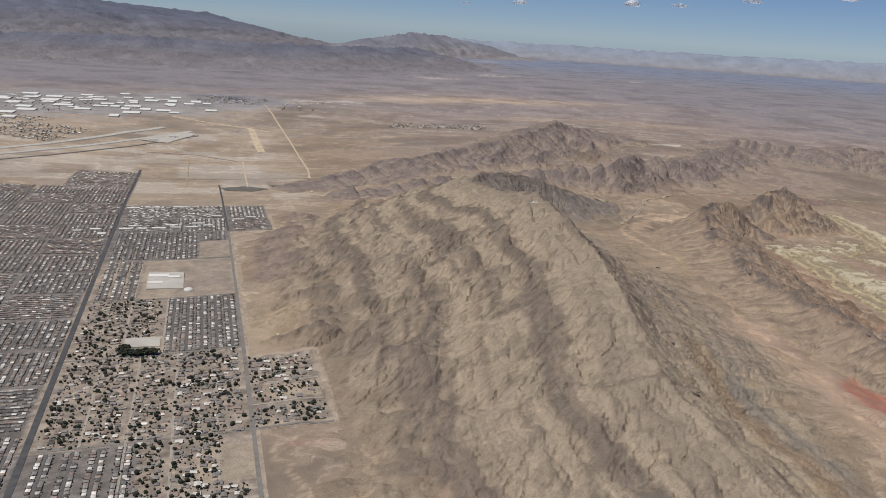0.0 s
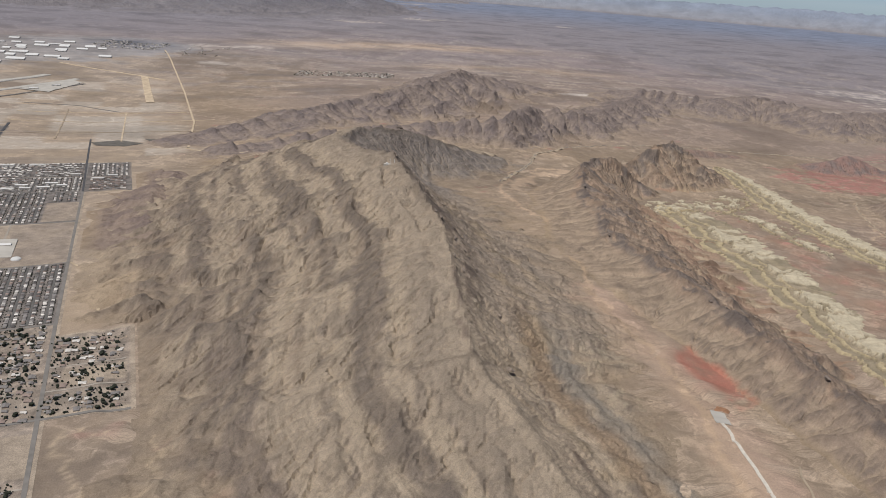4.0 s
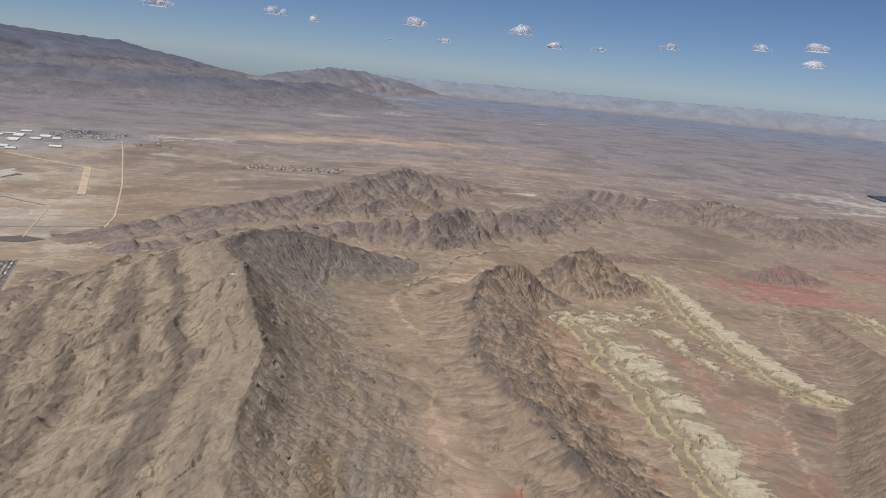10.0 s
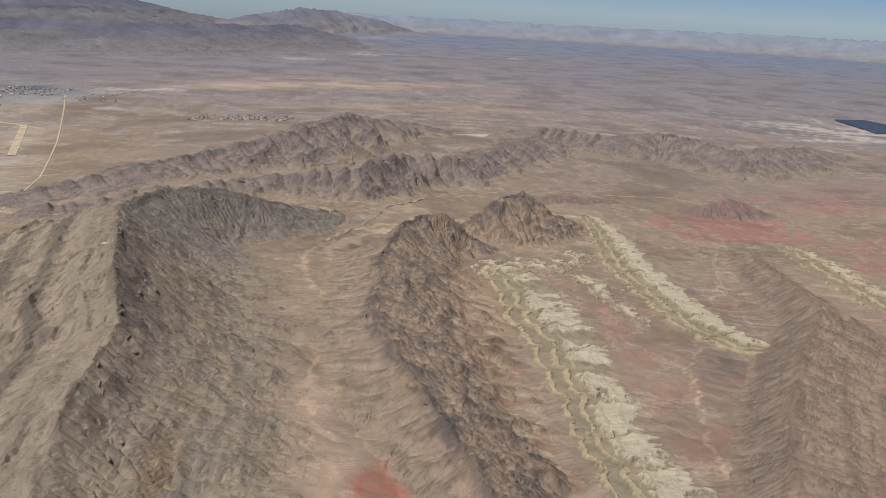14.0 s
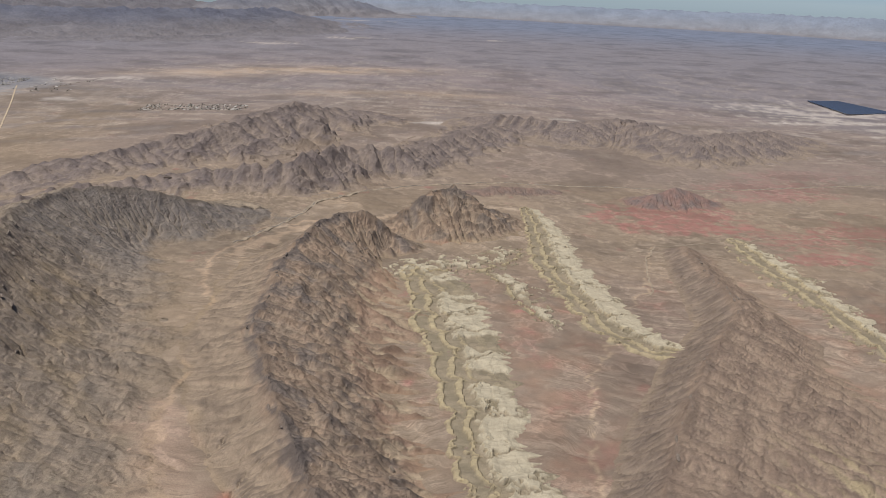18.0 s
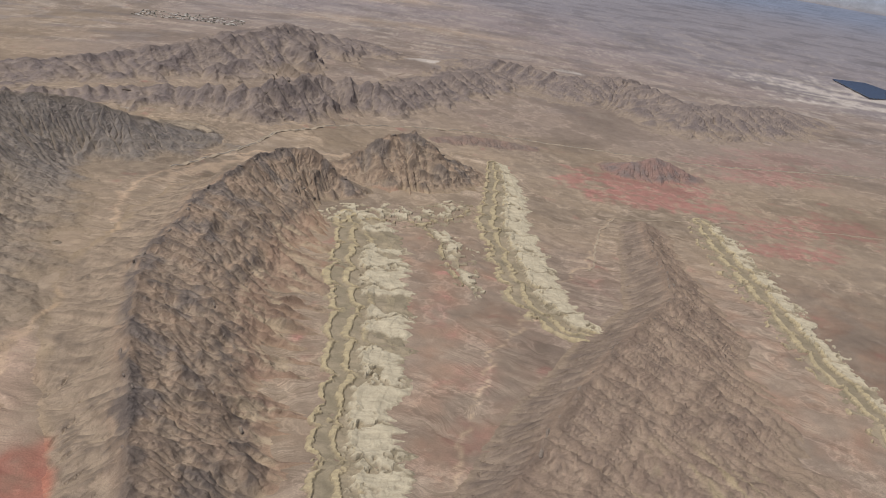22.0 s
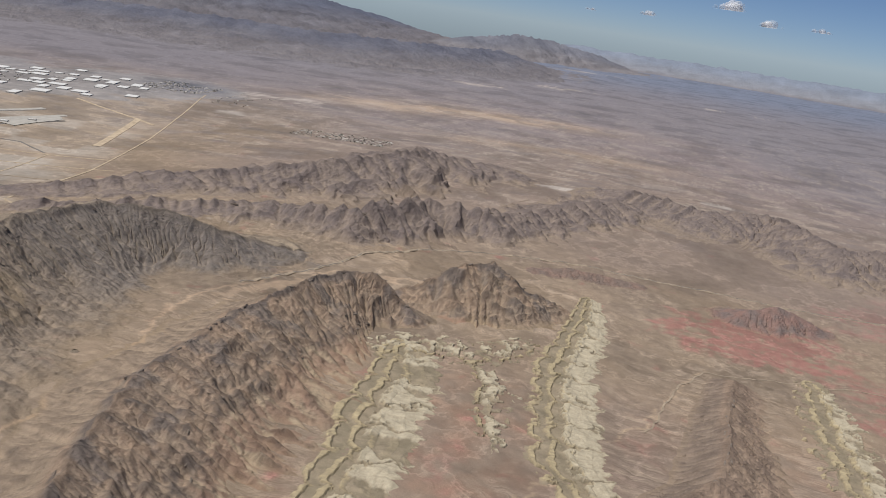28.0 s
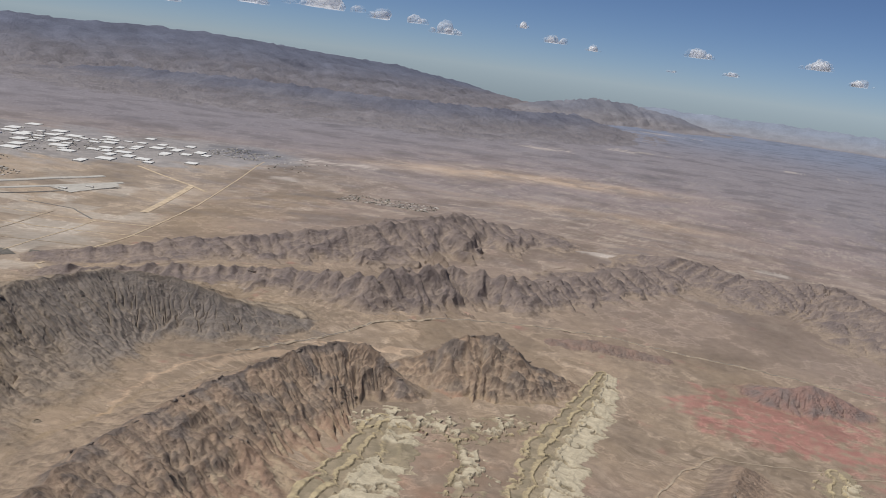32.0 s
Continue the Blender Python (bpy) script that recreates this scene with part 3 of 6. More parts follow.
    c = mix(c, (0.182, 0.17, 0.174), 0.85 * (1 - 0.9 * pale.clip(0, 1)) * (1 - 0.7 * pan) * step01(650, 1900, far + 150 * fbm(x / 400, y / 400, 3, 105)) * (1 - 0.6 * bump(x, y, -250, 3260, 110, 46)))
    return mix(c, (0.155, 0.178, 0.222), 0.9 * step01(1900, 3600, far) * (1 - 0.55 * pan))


def graded(lo, hi, fine, grow, end):
    """Places along an axis: even between lo and hi, then wider and wider out to the end."""
    out = list(np.arange(lo, hi + fine, fine))
    s = fine
    while out[-1] < end:
        s *= grow
        out.append(min(out[-1] + s, end))
    s = fine
    left = [lo]
    while left[-1] > -end:
        s *= grow
        left.append(max(left[-1] - s, -end))
    return np.array(left[:0:-1] + out)


FINE = 1.25
gx, gy = graded(-300, 250, FINE, 1.026, 4940), graded(40, 600, FINE, 1.026, 4940)
GX, GY = np.meshgrid(gx, gy)
GZ = base(GX, GY)
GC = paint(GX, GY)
# where the washes run: rain over the plains and the hills together
ix, iy = np.where((gx >= -300) & (gx <= 250.1))[0], np.where((gy >= 40) & (gy <= 600.1))[0]
win = (slice(iy[0], iy[-1] + 1), slice(ix[0], ix[-1] + 1))
WX, WY = GX[win], GY[win]
edge = step01(-300, -285, WX) * (1 - step01(235, 250, WX)) * step01(40, 52, WY) * (1 - step01(585, 600, WY)) * step01(-228, -205, WX + 0.37 * (WY - 125).clip(-60, 400))
rill = step01(0.35, 0.8, crests(WX / 26, WY / 26, 4, 400)) * 0.5 + 0.4 * fbm(WX / 7, WY / 7, 3, 401)
flat = GZ[win] + edge * rill
tops = np.maximum.reduce([np.where(m[3] > 0, m[0], 0) for m in (massif(WX, WY, n, seed=k + 1, spur=0.6, clear=k == 0) for k, n in enumerate((FRONT, HOG, KNOB, EAST, REAR, MID)))])
cutz, acc = weather(flat + tops, FINE, 10, 0.05, edge * (1 - step01(0.0, 1.5, tops)))
GZ[win] = flat + np.minimum(cutz - flat - tops, 0)
edge = edge * (1 - 0.8 * step01(0.15, 0.5, bump(WX, WY, -48.5, 166, 9, 12, 20)))
stream = step01(2.4, 6.4, np.log(acc)) * edge
GC[win] = mix(GC[win], np.asarray(GC[win]) * 0.45 + np.array((0.42, 0.33, 0.235)) * 0.55, (0.85 * stream).clip(0, 1))
# the way the fans run: straight off the nearest crest
near = np.full(WX.shape, 1e9)
second, GB = near.copy(), np.zeros(GX.shape + (3,))
fan_way, fan_out = near * 0, near * 0
for k, n in enumerate((FRONT, HOG, KNOB, EAST, REAR, MID)):
    d, _s, w, (_z, ww, we) = along(WX, WY, n)
    d = d - np.where(_s > 0, we, ww) * 0.6
    closer = d < near
    second = np.where(closer, near, np.minimum(second, d))
    near, fan_way, fan_out = np.where(closer, d, near), np.where(closer, w + 1000 * k, fan_way), np.where(closer, d, fan_out)
jump = np.maximum(np.abs(np.gradient(fan_way, axis=0)), np.abs(np.gradient(fan_way, axis=1)))
jump = (jump > 2.2).astype(float)
jump = np.maximum.reduce([np.roll(np.roll(jump, a, 0), b, 1) for a in (-1, 0, 1) for b in (-1, 0, 1)])
share = edge * (1 - jump) * step01(2, 10, second - near) * (1 - step01(25, 60, near)) * step01(-0.5, 0.2, fbm(WX / 22, WY / 22, 3, 57))
fan = step01(0.1, 0.5, fbm((fan_way + 2.5 * fbm(WX / 15, WY / 15, 3, 56)) / 4.2, fan_out / 26, 2, 59)) * share
GC[win] = mix(GC[win], (0.40, 0.315, 0.225), 0.5 * fan)
GB[win] = np.stack([fan_way + 2.5 * fbm(WX / 15, WY / 15, 3, 56), fan_out, share], -1)
ground = tagged(sheet("ground", gx, gy, GZ, tint=GC, bedding=GB, material=GROUND), "tan desert plain tinted mauve and blue with distance haze to the horizon", "ground", kind="structure")


def floor_at(x, y):
    """The height of the ground sheet at places in the world."""
    x, y = np.asarray(x, float), np.asarray(y, float)
    i, j = np.clip(np.searchsorted(gx, x) - 1, 0, len(gx) - 2), np.clip(np.searchsorted(gy, y) - 1, 0, len(gy) - 2)
    u, v = (x - gx[i]) / (gx[i + 1] - gx[i]), (y - gy[j]) / (gy[j + 1] - gy[j])
    return (GZ[j, i] * (1 - u) + GZ[j, i + 1] * u) * (1 - v) + (GZ[j + 1, i] * (1 - u) + GZ[j + 1, i + 1] * u) * v


WARM_GAIN = (0.22, 0.20, 0.10)   # how much the near hills' tints are brightened and warmed
GRIDS = {}


def hill(name, nodes, step, pad, label, colour, material, seed, category="mountain ridge", cut=0.05, rounds=10, lined=1.0, outcrop=0.0, ribbed=0.0, warmth=0.3, **kw):
    a = np.array(nodes)
    x0, x1 = (a[:, 0] - a[:, 3]).min() - pad, (a[:, 0] + a[:, 4]).max() + pad
    y0, y1 = a[:, 1].min() - a[:, 3:].max() - pad, a[:, 1].max() + a[:, 3:].max() + pad
    xs, ys = np.arange(x0, x1, step), np.arange(y0, y1, step)
    X, Y = np.meshgrid(xs, ys)
    h, way, dist, f = massif(X, Y, nodes, seed=seed, **kw)
    z, acc = weather(floor_at(X, Y) + h, step, rounds, cut, step01(0.0, 0.12, f))
    wet = step01(2.2, 5.5, np.log(acc))
    c = colour(X, Y, z, way, dist, f)
    c = mix(c, np.asarray(c) * 0.35 + np.array((0.36, 0.285, 0.20)) * 0.65, 0.55 * wet * (1 - 0.5 * step01(0.3, 0.9, f)))
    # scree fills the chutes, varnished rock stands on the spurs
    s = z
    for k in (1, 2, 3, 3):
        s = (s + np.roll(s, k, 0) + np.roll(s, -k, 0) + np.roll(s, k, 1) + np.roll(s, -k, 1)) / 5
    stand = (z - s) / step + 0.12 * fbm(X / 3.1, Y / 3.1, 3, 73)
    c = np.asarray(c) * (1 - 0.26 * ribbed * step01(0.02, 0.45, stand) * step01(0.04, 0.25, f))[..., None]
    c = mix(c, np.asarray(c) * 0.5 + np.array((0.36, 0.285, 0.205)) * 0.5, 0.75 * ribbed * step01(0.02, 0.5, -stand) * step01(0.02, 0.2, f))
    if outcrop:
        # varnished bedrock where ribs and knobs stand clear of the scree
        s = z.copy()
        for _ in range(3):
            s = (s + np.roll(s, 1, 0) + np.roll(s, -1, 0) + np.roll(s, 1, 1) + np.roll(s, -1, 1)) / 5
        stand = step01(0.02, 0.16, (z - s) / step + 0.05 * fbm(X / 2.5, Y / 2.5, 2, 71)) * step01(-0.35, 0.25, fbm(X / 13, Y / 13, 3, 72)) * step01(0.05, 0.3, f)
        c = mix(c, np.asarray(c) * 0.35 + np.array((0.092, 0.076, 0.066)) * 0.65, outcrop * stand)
    if material is not RANGE:
        c = np.asarray(c) * (1 + warmth * np.array(WARM_GAIN))
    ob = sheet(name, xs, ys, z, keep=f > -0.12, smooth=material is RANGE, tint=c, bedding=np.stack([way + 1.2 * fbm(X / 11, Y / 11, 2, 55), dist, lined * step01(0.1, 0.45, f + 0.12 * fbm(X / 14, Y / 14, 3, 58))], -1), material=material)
    GRIDS[name] = (xs, ys, z)
    return tagged(ob, label, category)


def front_colour(x, y, z, way, dist, f):
    bend = 1.6 * fbm(x / 30, y / 30, 3, 5) + 1.0 * fbm(x / 6, y / 6, 3, 6)
    q = dist + bend
    b = fbm(q / 9, way / 170, 3, 41, 0.55)
    rag = fbm((way + 0.9 * np.abs(dist)) / 6, dist / 12, 4, 44)
    c = mix((0.262, 0.208, 0.152), (0.155, 0.126, 0.098), step01(-0.25, 0.3, b + 0.22 * rag))
    c = mix(c, (0.33, 0.268, 0.195), 0.9 * step01(0.0, 0.3, 0.12 * rag - b))
    c = mix(c, (0.285, 0.232, 0.172), 0.75 * step01(-15, -12, q) * (1 - step01(-3, 0, q)))
    c = mix(c, (0.12, 0.098, 0.08), 0.6 * step01(0.15, 0.45, rag + 0.3 * fbm(q / 2.5, way / 30, 3, 45)) * (1 - step01(-16, -12, q)))
    for out, wide in ((-17, 2.2), (-31, 2.4), (-46, 2.0), (-66, 1.8)):
        c = mix(c, (0.37, 0.30, 0.215), 0.8 * (1 - step01(wide * 0.6, wide * 1.5, np.abs(q - out))) * step01(-0.5, 0.2, fbm(way / 22, 0 * way + out, 3, 46)))
    # greyer east of the crest, near-black in patches close to it, paler streaks below
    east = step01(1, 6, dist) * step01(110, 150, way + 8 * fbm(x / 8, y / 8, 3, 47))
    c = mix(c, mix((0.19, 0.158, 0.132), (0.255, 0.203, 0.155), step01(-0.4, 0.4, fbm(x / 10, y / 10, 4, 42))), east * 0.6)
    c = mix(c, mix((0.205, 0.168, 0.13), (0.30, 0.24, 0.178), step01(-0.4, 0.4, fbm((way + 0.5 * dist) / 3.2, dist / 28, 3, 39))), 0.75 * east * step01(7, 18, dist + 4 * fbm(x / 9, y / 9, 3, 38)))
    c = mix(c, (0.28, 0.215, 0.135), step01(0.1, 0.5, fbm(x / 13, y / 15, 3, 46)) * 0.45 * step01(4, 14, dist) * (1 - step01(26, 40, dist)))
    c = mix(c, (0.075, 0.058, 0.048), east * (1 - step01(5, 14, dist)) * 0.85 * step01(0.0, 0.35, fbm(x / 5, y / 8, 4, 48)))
    c = mix(c, (0.142, 0.128, 0.118), 0.7 * step01(250, 330, way) * step01(-3, 5, dist + 2 * fbm(x / 7, y / 7, 3, 40)))
    foot = step01(6, 30, -dist) * step01(0.05, 0.16, f) * (1 - step01(0.3, 0.55, f)) * step01(-0.2, 0.25, fbm(x / 17, y / 17, 3, 53))
    c = mix(c, (0.145, 0.115, 0.092), 0.65 * foot)
    # upright beds of the southern spur: a dark rib, ochre and grey bands, broken pale ledges
    south = 1 - step01(150, 185, y)
    k = fbm(x / 7, y / 7, 3, 49)
    c = mix(c, (0.30, 0.215, 0.135), 0.6 * south * (1 - step01(1.5, 5, np.abs(dist - 21 + 2 * k))))
    c = mix(c, (0.165, 0.152, 0.132), 0.7 * south * (1 - step01(1.5, 5, np.abs(dist - 29 + 2 * k))))
    c = mix(c, (0.40, 0.335, 0.235), 0.7 * south * step01(0.0, 0.3, fbm(x / 3, y / 5, 3, 52)) * (1 - step01(3, 8, np.abs(dist - 40 + 3 * k))))
    c = mix(c, (0.085, 0.062, 0.05), 0.8 * lines(x, y, [(-101, 140), (-97, 123), (-94, 107), (-90, 94), (-87, 78)], 0.9, 1.5, 17) * step01(-0.3, 0.1, k))
    c = mix(c, (0.10, 0.075, 0.062), 0.7 * lines(x, y, [(-117, 131), (-121, 148), (-122, 170), (-124, 190)], 0.9, 1.2, 18) * step01(-0.3, 0.1, k))
    c = mix(c, (0.11, 0.088, 0.068), 0.55 * lines(x, y, [(-158, 122), (-143, 133), (-130, 129), (-117, 131), (-104, 139)], 0.7, 2.0, 19))
    low = 1 - step01(0.03, 0.33, f + 0.15 * fbm(x / 12, y / 12, 3, 43))
    return mix(c, paint(x, y), low * 0.85)


def hog_colour(x, y, z, way, dist, f):
    n = fbm(x / 12, y / 12, 4, 61)
    c = mix((0.215, 0.162, 0.122), (0.285, 0.208, 0.15), (0.5 + 0.9 * n).clip(0, 1))
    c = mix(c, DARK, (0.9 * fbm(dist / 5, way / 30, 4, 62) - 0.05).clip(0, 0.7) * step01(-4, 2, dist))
    c = mix(c, (0.262, 0.205, 0.155), 0.7 * step01(0.05, 0.4, fbm(way / 6, dist / 16, 3, 67)) * step01(3, 9, dist) * (1 - step01(20, 28, dist)))
    c = mix(c, (0.105, 0.086, 0.074), 0.75 * (1 - step01(2.5, 6, np.abs(dist - 27 + 6 * n))) * step01(-0.15, 0.2, fbm(x / 5, y / 5, 3, 68)))
    c = mix(c, (0.135, 0.115, 0.104), 0.75 * step01(0.05, 0.35, fbm(x / 15, y / 15, 4, 65)) * step01(-3, 1, dist) * (1 - step01(14, 22, dist + 4 * n)))
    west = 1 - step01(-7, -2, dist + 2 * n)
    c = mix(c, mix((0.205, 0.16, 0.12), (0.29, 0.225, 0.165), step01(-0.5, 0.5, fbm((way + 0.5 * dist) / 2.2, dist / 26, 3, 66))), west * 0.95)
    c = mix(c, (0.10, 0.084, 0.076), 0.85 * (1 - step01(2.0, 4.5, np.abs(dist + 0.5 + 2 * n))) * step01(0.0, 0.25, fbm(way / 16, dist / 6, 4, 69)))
    c = mix(c, PINK, (0.6 * fbm(x / 10, y / 10, 3, 64) - 0.2).clip(0, 0.5) * step01(10, 30, dist))
    c = mix(c, (0.185, 0.143, 0.112), 0.75 * (1 - step01(150, 185, y)) * step01(-0.2, 0.3, fbm(x / 9, y / 9, 3, 60) + 0.2))
    c = mix(c, paint(x, y), 1 - step01(0.0, 0.2, f + 0.08 * n))
    tips = step01(0.05, 0.4, fbm((way + 0.3 * dist) / 4.5, dist / 18, 3, 70)) * step01(27, 33, dist + 5 * n) * (1 - step01(44, 54, dist + 5 * n))
    return mix(mix(c, (0.27, 0.175, 0.125), 0.5 * step01(27, 34, dist) * (1 - step01(44, 56, dist))), (0.40, 0.325, 0.225), 0.7 * tips)


def east_colour(x, y, z, way, dist, f):
    n = fbm(x / 14, y / 14, 4, 81)
    c = mix((0.225, 0.165, 0.122), (0.29, 0.215, 0.155), (0.5 + 0.9 * n).clip(0, 1))
    c = mix(c, DARK, (1.0 * fbm(dist / 4, way / 24, 4, 82) - 0.25).clip(0, 0.35))
    c = mix(c, CREAM, 0.75 * step01(0.05, 0.4, fbm((way + 0.8 * dist) / 6, dist / 22, 3, 84)) * (1 - step01(120, 175, way + 12 * n)) * step01(24, 36, dist + 8 * n))
    c = mix(c, mix((0.165, 0.128, 0.10), (0.218, 0.168, 0.128), step01(-0.5, 0.5, fbm((way - 0.4 * dist) / 2.4, dist / 24, 3, 85))), 0.9 * (1 - step01(-5, -1, dist + 2 * n)))
    return mix(c, soil(x, y), (1 - step01(0.0, 0.25, f)) * 0.6)


def rear_colour(x, y, z, way, dist, f):
    n = fbm(x / 20, y / 20, 5, 91)
    c = mix((0.158, 0.129, 0.116), (0.228, 0.183, 0.152), (0.45 + 0.8 * n).clip(0, 1))
    c = mix(c, (0.115, 0.096, 0.091), (0.9 * fbm(x / 10, y / 10, 4, 92) - 0.1).clip(0, 0.6))
    low = 1 - step01(0.08, 0.42, f + 0.2 * fbm(x / 14, y / 14, 3, 93))
    return mix(c, (0.255, 0.20, 0.148), low * 0.8)


MOUNTAIN = hill("tilted_mountain", FRONT, 0.74, 15, "steep tan limestone mountain of tilted beds with dark east cliffs", front_colour, ROCK, 1, "mountain", power=1.32, ledge=0.5, gully=(24, 50), spur=0.4, cut=0.034, rounds=10, rough=0.6, clear=True, outcrop=0.3, ribbed=0.35, ribs=7.0, fluted=0.85, deep=0.30, slant=(0.9, 0.2), warmth=0.4, scarp=0.45)
HOGBACK = hill("hogback_ridge", HOG, 0.6, 8, "long rugged brown hogback ridge with jagged dark crest", hog_colour, CRAG, 2, gully=(11, 22), rough=0.8, ledge=0.4, power=1.25, spur=0.7, cut=0.022, rounds=9, lumps=0.3, outcrop=0.7, ribbed=0.75, ribs=10.0, warmth=0.65, fluted=0.5, deep=1.3, slant=(0.0, 0.35), calm=0.25)
PEAK = hill("rocky_knob", KNOB, 0.6, 10, "brown craggy pyramid peak at the ridge end", hog_colour, CRAG, 3, "hill", gully=(10, 20), rough=1.0, jag=1.3, power=1.15, spur=0.35, cut=0.014, rounds=6, lumps=0.45, outcrop=0.7, ribbed=0.8, ribs=10.0, fluted=0.2, deep=0.8, warmth=0.8)
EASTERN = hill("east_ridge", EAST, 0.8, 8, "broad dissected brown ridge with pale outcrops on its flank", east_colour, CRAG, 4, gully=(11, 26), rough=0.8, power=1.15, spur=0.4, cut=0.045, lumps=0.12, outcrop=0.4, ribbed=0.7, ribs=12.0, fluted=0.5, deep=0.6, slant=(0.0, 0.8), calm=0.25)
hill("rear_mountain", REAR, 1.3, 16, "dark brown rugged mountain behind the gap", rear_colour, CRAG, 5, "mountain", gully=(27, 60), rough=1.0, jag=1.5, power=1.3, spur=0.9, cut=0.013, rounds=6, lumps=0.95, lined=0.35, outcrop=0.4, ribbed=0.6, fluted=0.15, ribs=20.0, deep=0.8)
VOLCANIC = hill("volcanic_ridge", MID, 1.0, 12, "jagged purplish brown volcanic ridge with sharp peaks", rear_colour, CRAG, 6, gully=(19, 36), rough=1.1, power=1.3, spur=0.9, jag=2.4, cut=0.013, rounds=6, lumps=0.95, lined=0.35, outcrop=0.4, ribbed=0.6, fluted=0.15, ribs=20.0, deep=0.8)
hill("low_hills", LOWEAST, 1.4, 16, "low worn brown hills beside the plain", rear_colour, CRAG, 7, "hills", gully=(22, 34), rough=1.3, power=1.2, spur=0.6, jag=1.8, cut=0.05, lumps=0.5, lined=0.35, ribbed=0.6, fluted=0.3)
RED_HILL = [(150, 546, 3.0, 20, 20), (169, 553, 9.0, 24, 24), (186, 556, 3, 18, 18)]
hill("red_hill", RED_HILL, 0.9, 6, "low dark red-brown hill ringed by red soil", lambda x, y, z, way, dist, f: mix(mix((0.165, 0.128, 0.112), (0.215, 0.14, 0.115), (0.5 + fbm(x / 8, y / 8, 3, 140)).clip(0, 1)), paint(x, y), 1 - step01(0, 0.3, f)), CRAG, 8, "hill", rough=0.5, gully=(8, 12))
MOUND = [(26, 540, 1.5, 10, 9), (44, 551, 4.6, 13, 11), (64, 556, 3.4, 12, 10), (88, 561, 1.0, 9, 8)]
hill("low_mound", MOUND, 0.9, 6, "small low brown mound with reddish flank beside the highway", lambda x, y, z, way, dist, f: mix(mix((0.165, 0.128, 0.105), (0.215, 0.15, 0.118), (0.5 + fbm(x / 7, y / 7, 3, 142)).clip(0, 1)), paint(x, y), 1 - step01(0, 0.35, f)), CRAG, 10, "hill", rough=0.5, gully=(8, 12), lined=0.5)
FOOTHILL = [(-273, 374, 5, 16, 16), (-264, 332, 6, 18, 18), (-256, 290, 9, 20, 24), (-246, 264, 10, 20, 24), (-233, 250, 9, 18, 20)]
hill("foothill", FOOTHILL, 0.9, 8, "low purplish brown foothill beside the suburb", lambda x, y, z, way, dist, f: mix(mix((0.145, 0.112, 0.095), (0.22, 0.17, 0.132), (0.5 + fbm(x / 12, y / 12, 3, 141)).clip(0, 1)), soil(x, y), 1 - step01(0, 0.3, f)), CRAG, 9, "hill", rough=0.8, gully=(12, 20), spur=0.8, clear=True)


# aerial haze painted into the far rock: blue-grey tints, fainter range by range
def hazed_colour(dark, light):
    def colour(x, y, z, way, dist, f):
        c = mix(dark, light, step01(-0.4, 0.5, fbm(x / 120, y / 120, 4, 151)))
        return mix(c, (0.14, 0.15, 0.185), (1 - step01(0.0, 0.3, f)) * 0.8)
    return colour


hill("high_range", HIGH, 17, 150, "high hazy blue-grey mountain range on the horizon", hazed_colour((0.030, 0.055, 0.105), (0.060, 0.088, 0.145)), RANGE, 31, "mountain range", cut=0.012, rounds=12, rough=0.9, gully=(330, 500), spur=0.9, jag=4.0, ledge=0)
hill("dissected_hills", LOW, 11, 80, "dark dissected hills below the high range", hazed_colour((0.05, 0.068, 0.11), (0.088, 0.105, 0.146)), RANGE, 32, "hills", cut=0.02, rounds=10, rough=1.5, gully=(130, 200), spur=1.1, jag=4.0, ledge=0)
hill("island_range", ISLAND, 11, 80, "small hazy rugged range rising from the far plain", hazed_colour((0.095, 0.115, 0.155), (0.15, 0.168, 0.205)), RANGE, 33, "mountain range", cut=0.02, rounds=10, rough=1.1, gully=(110, 180), spur=0.9, jag=4.0, ledge=0)
hill("rim_range", RIM, 24, 150, "faint blue desert ranges fading into haze", hazed_colour((0.20, 0.255, 0.325), (0.215, 0.27, 0.34)), RANGE, 34, "mountain range", cut=0.01, rounds=8, rough=0.8, gully=(220, 300), spur=0.7, jag=5.0, ledge=0)


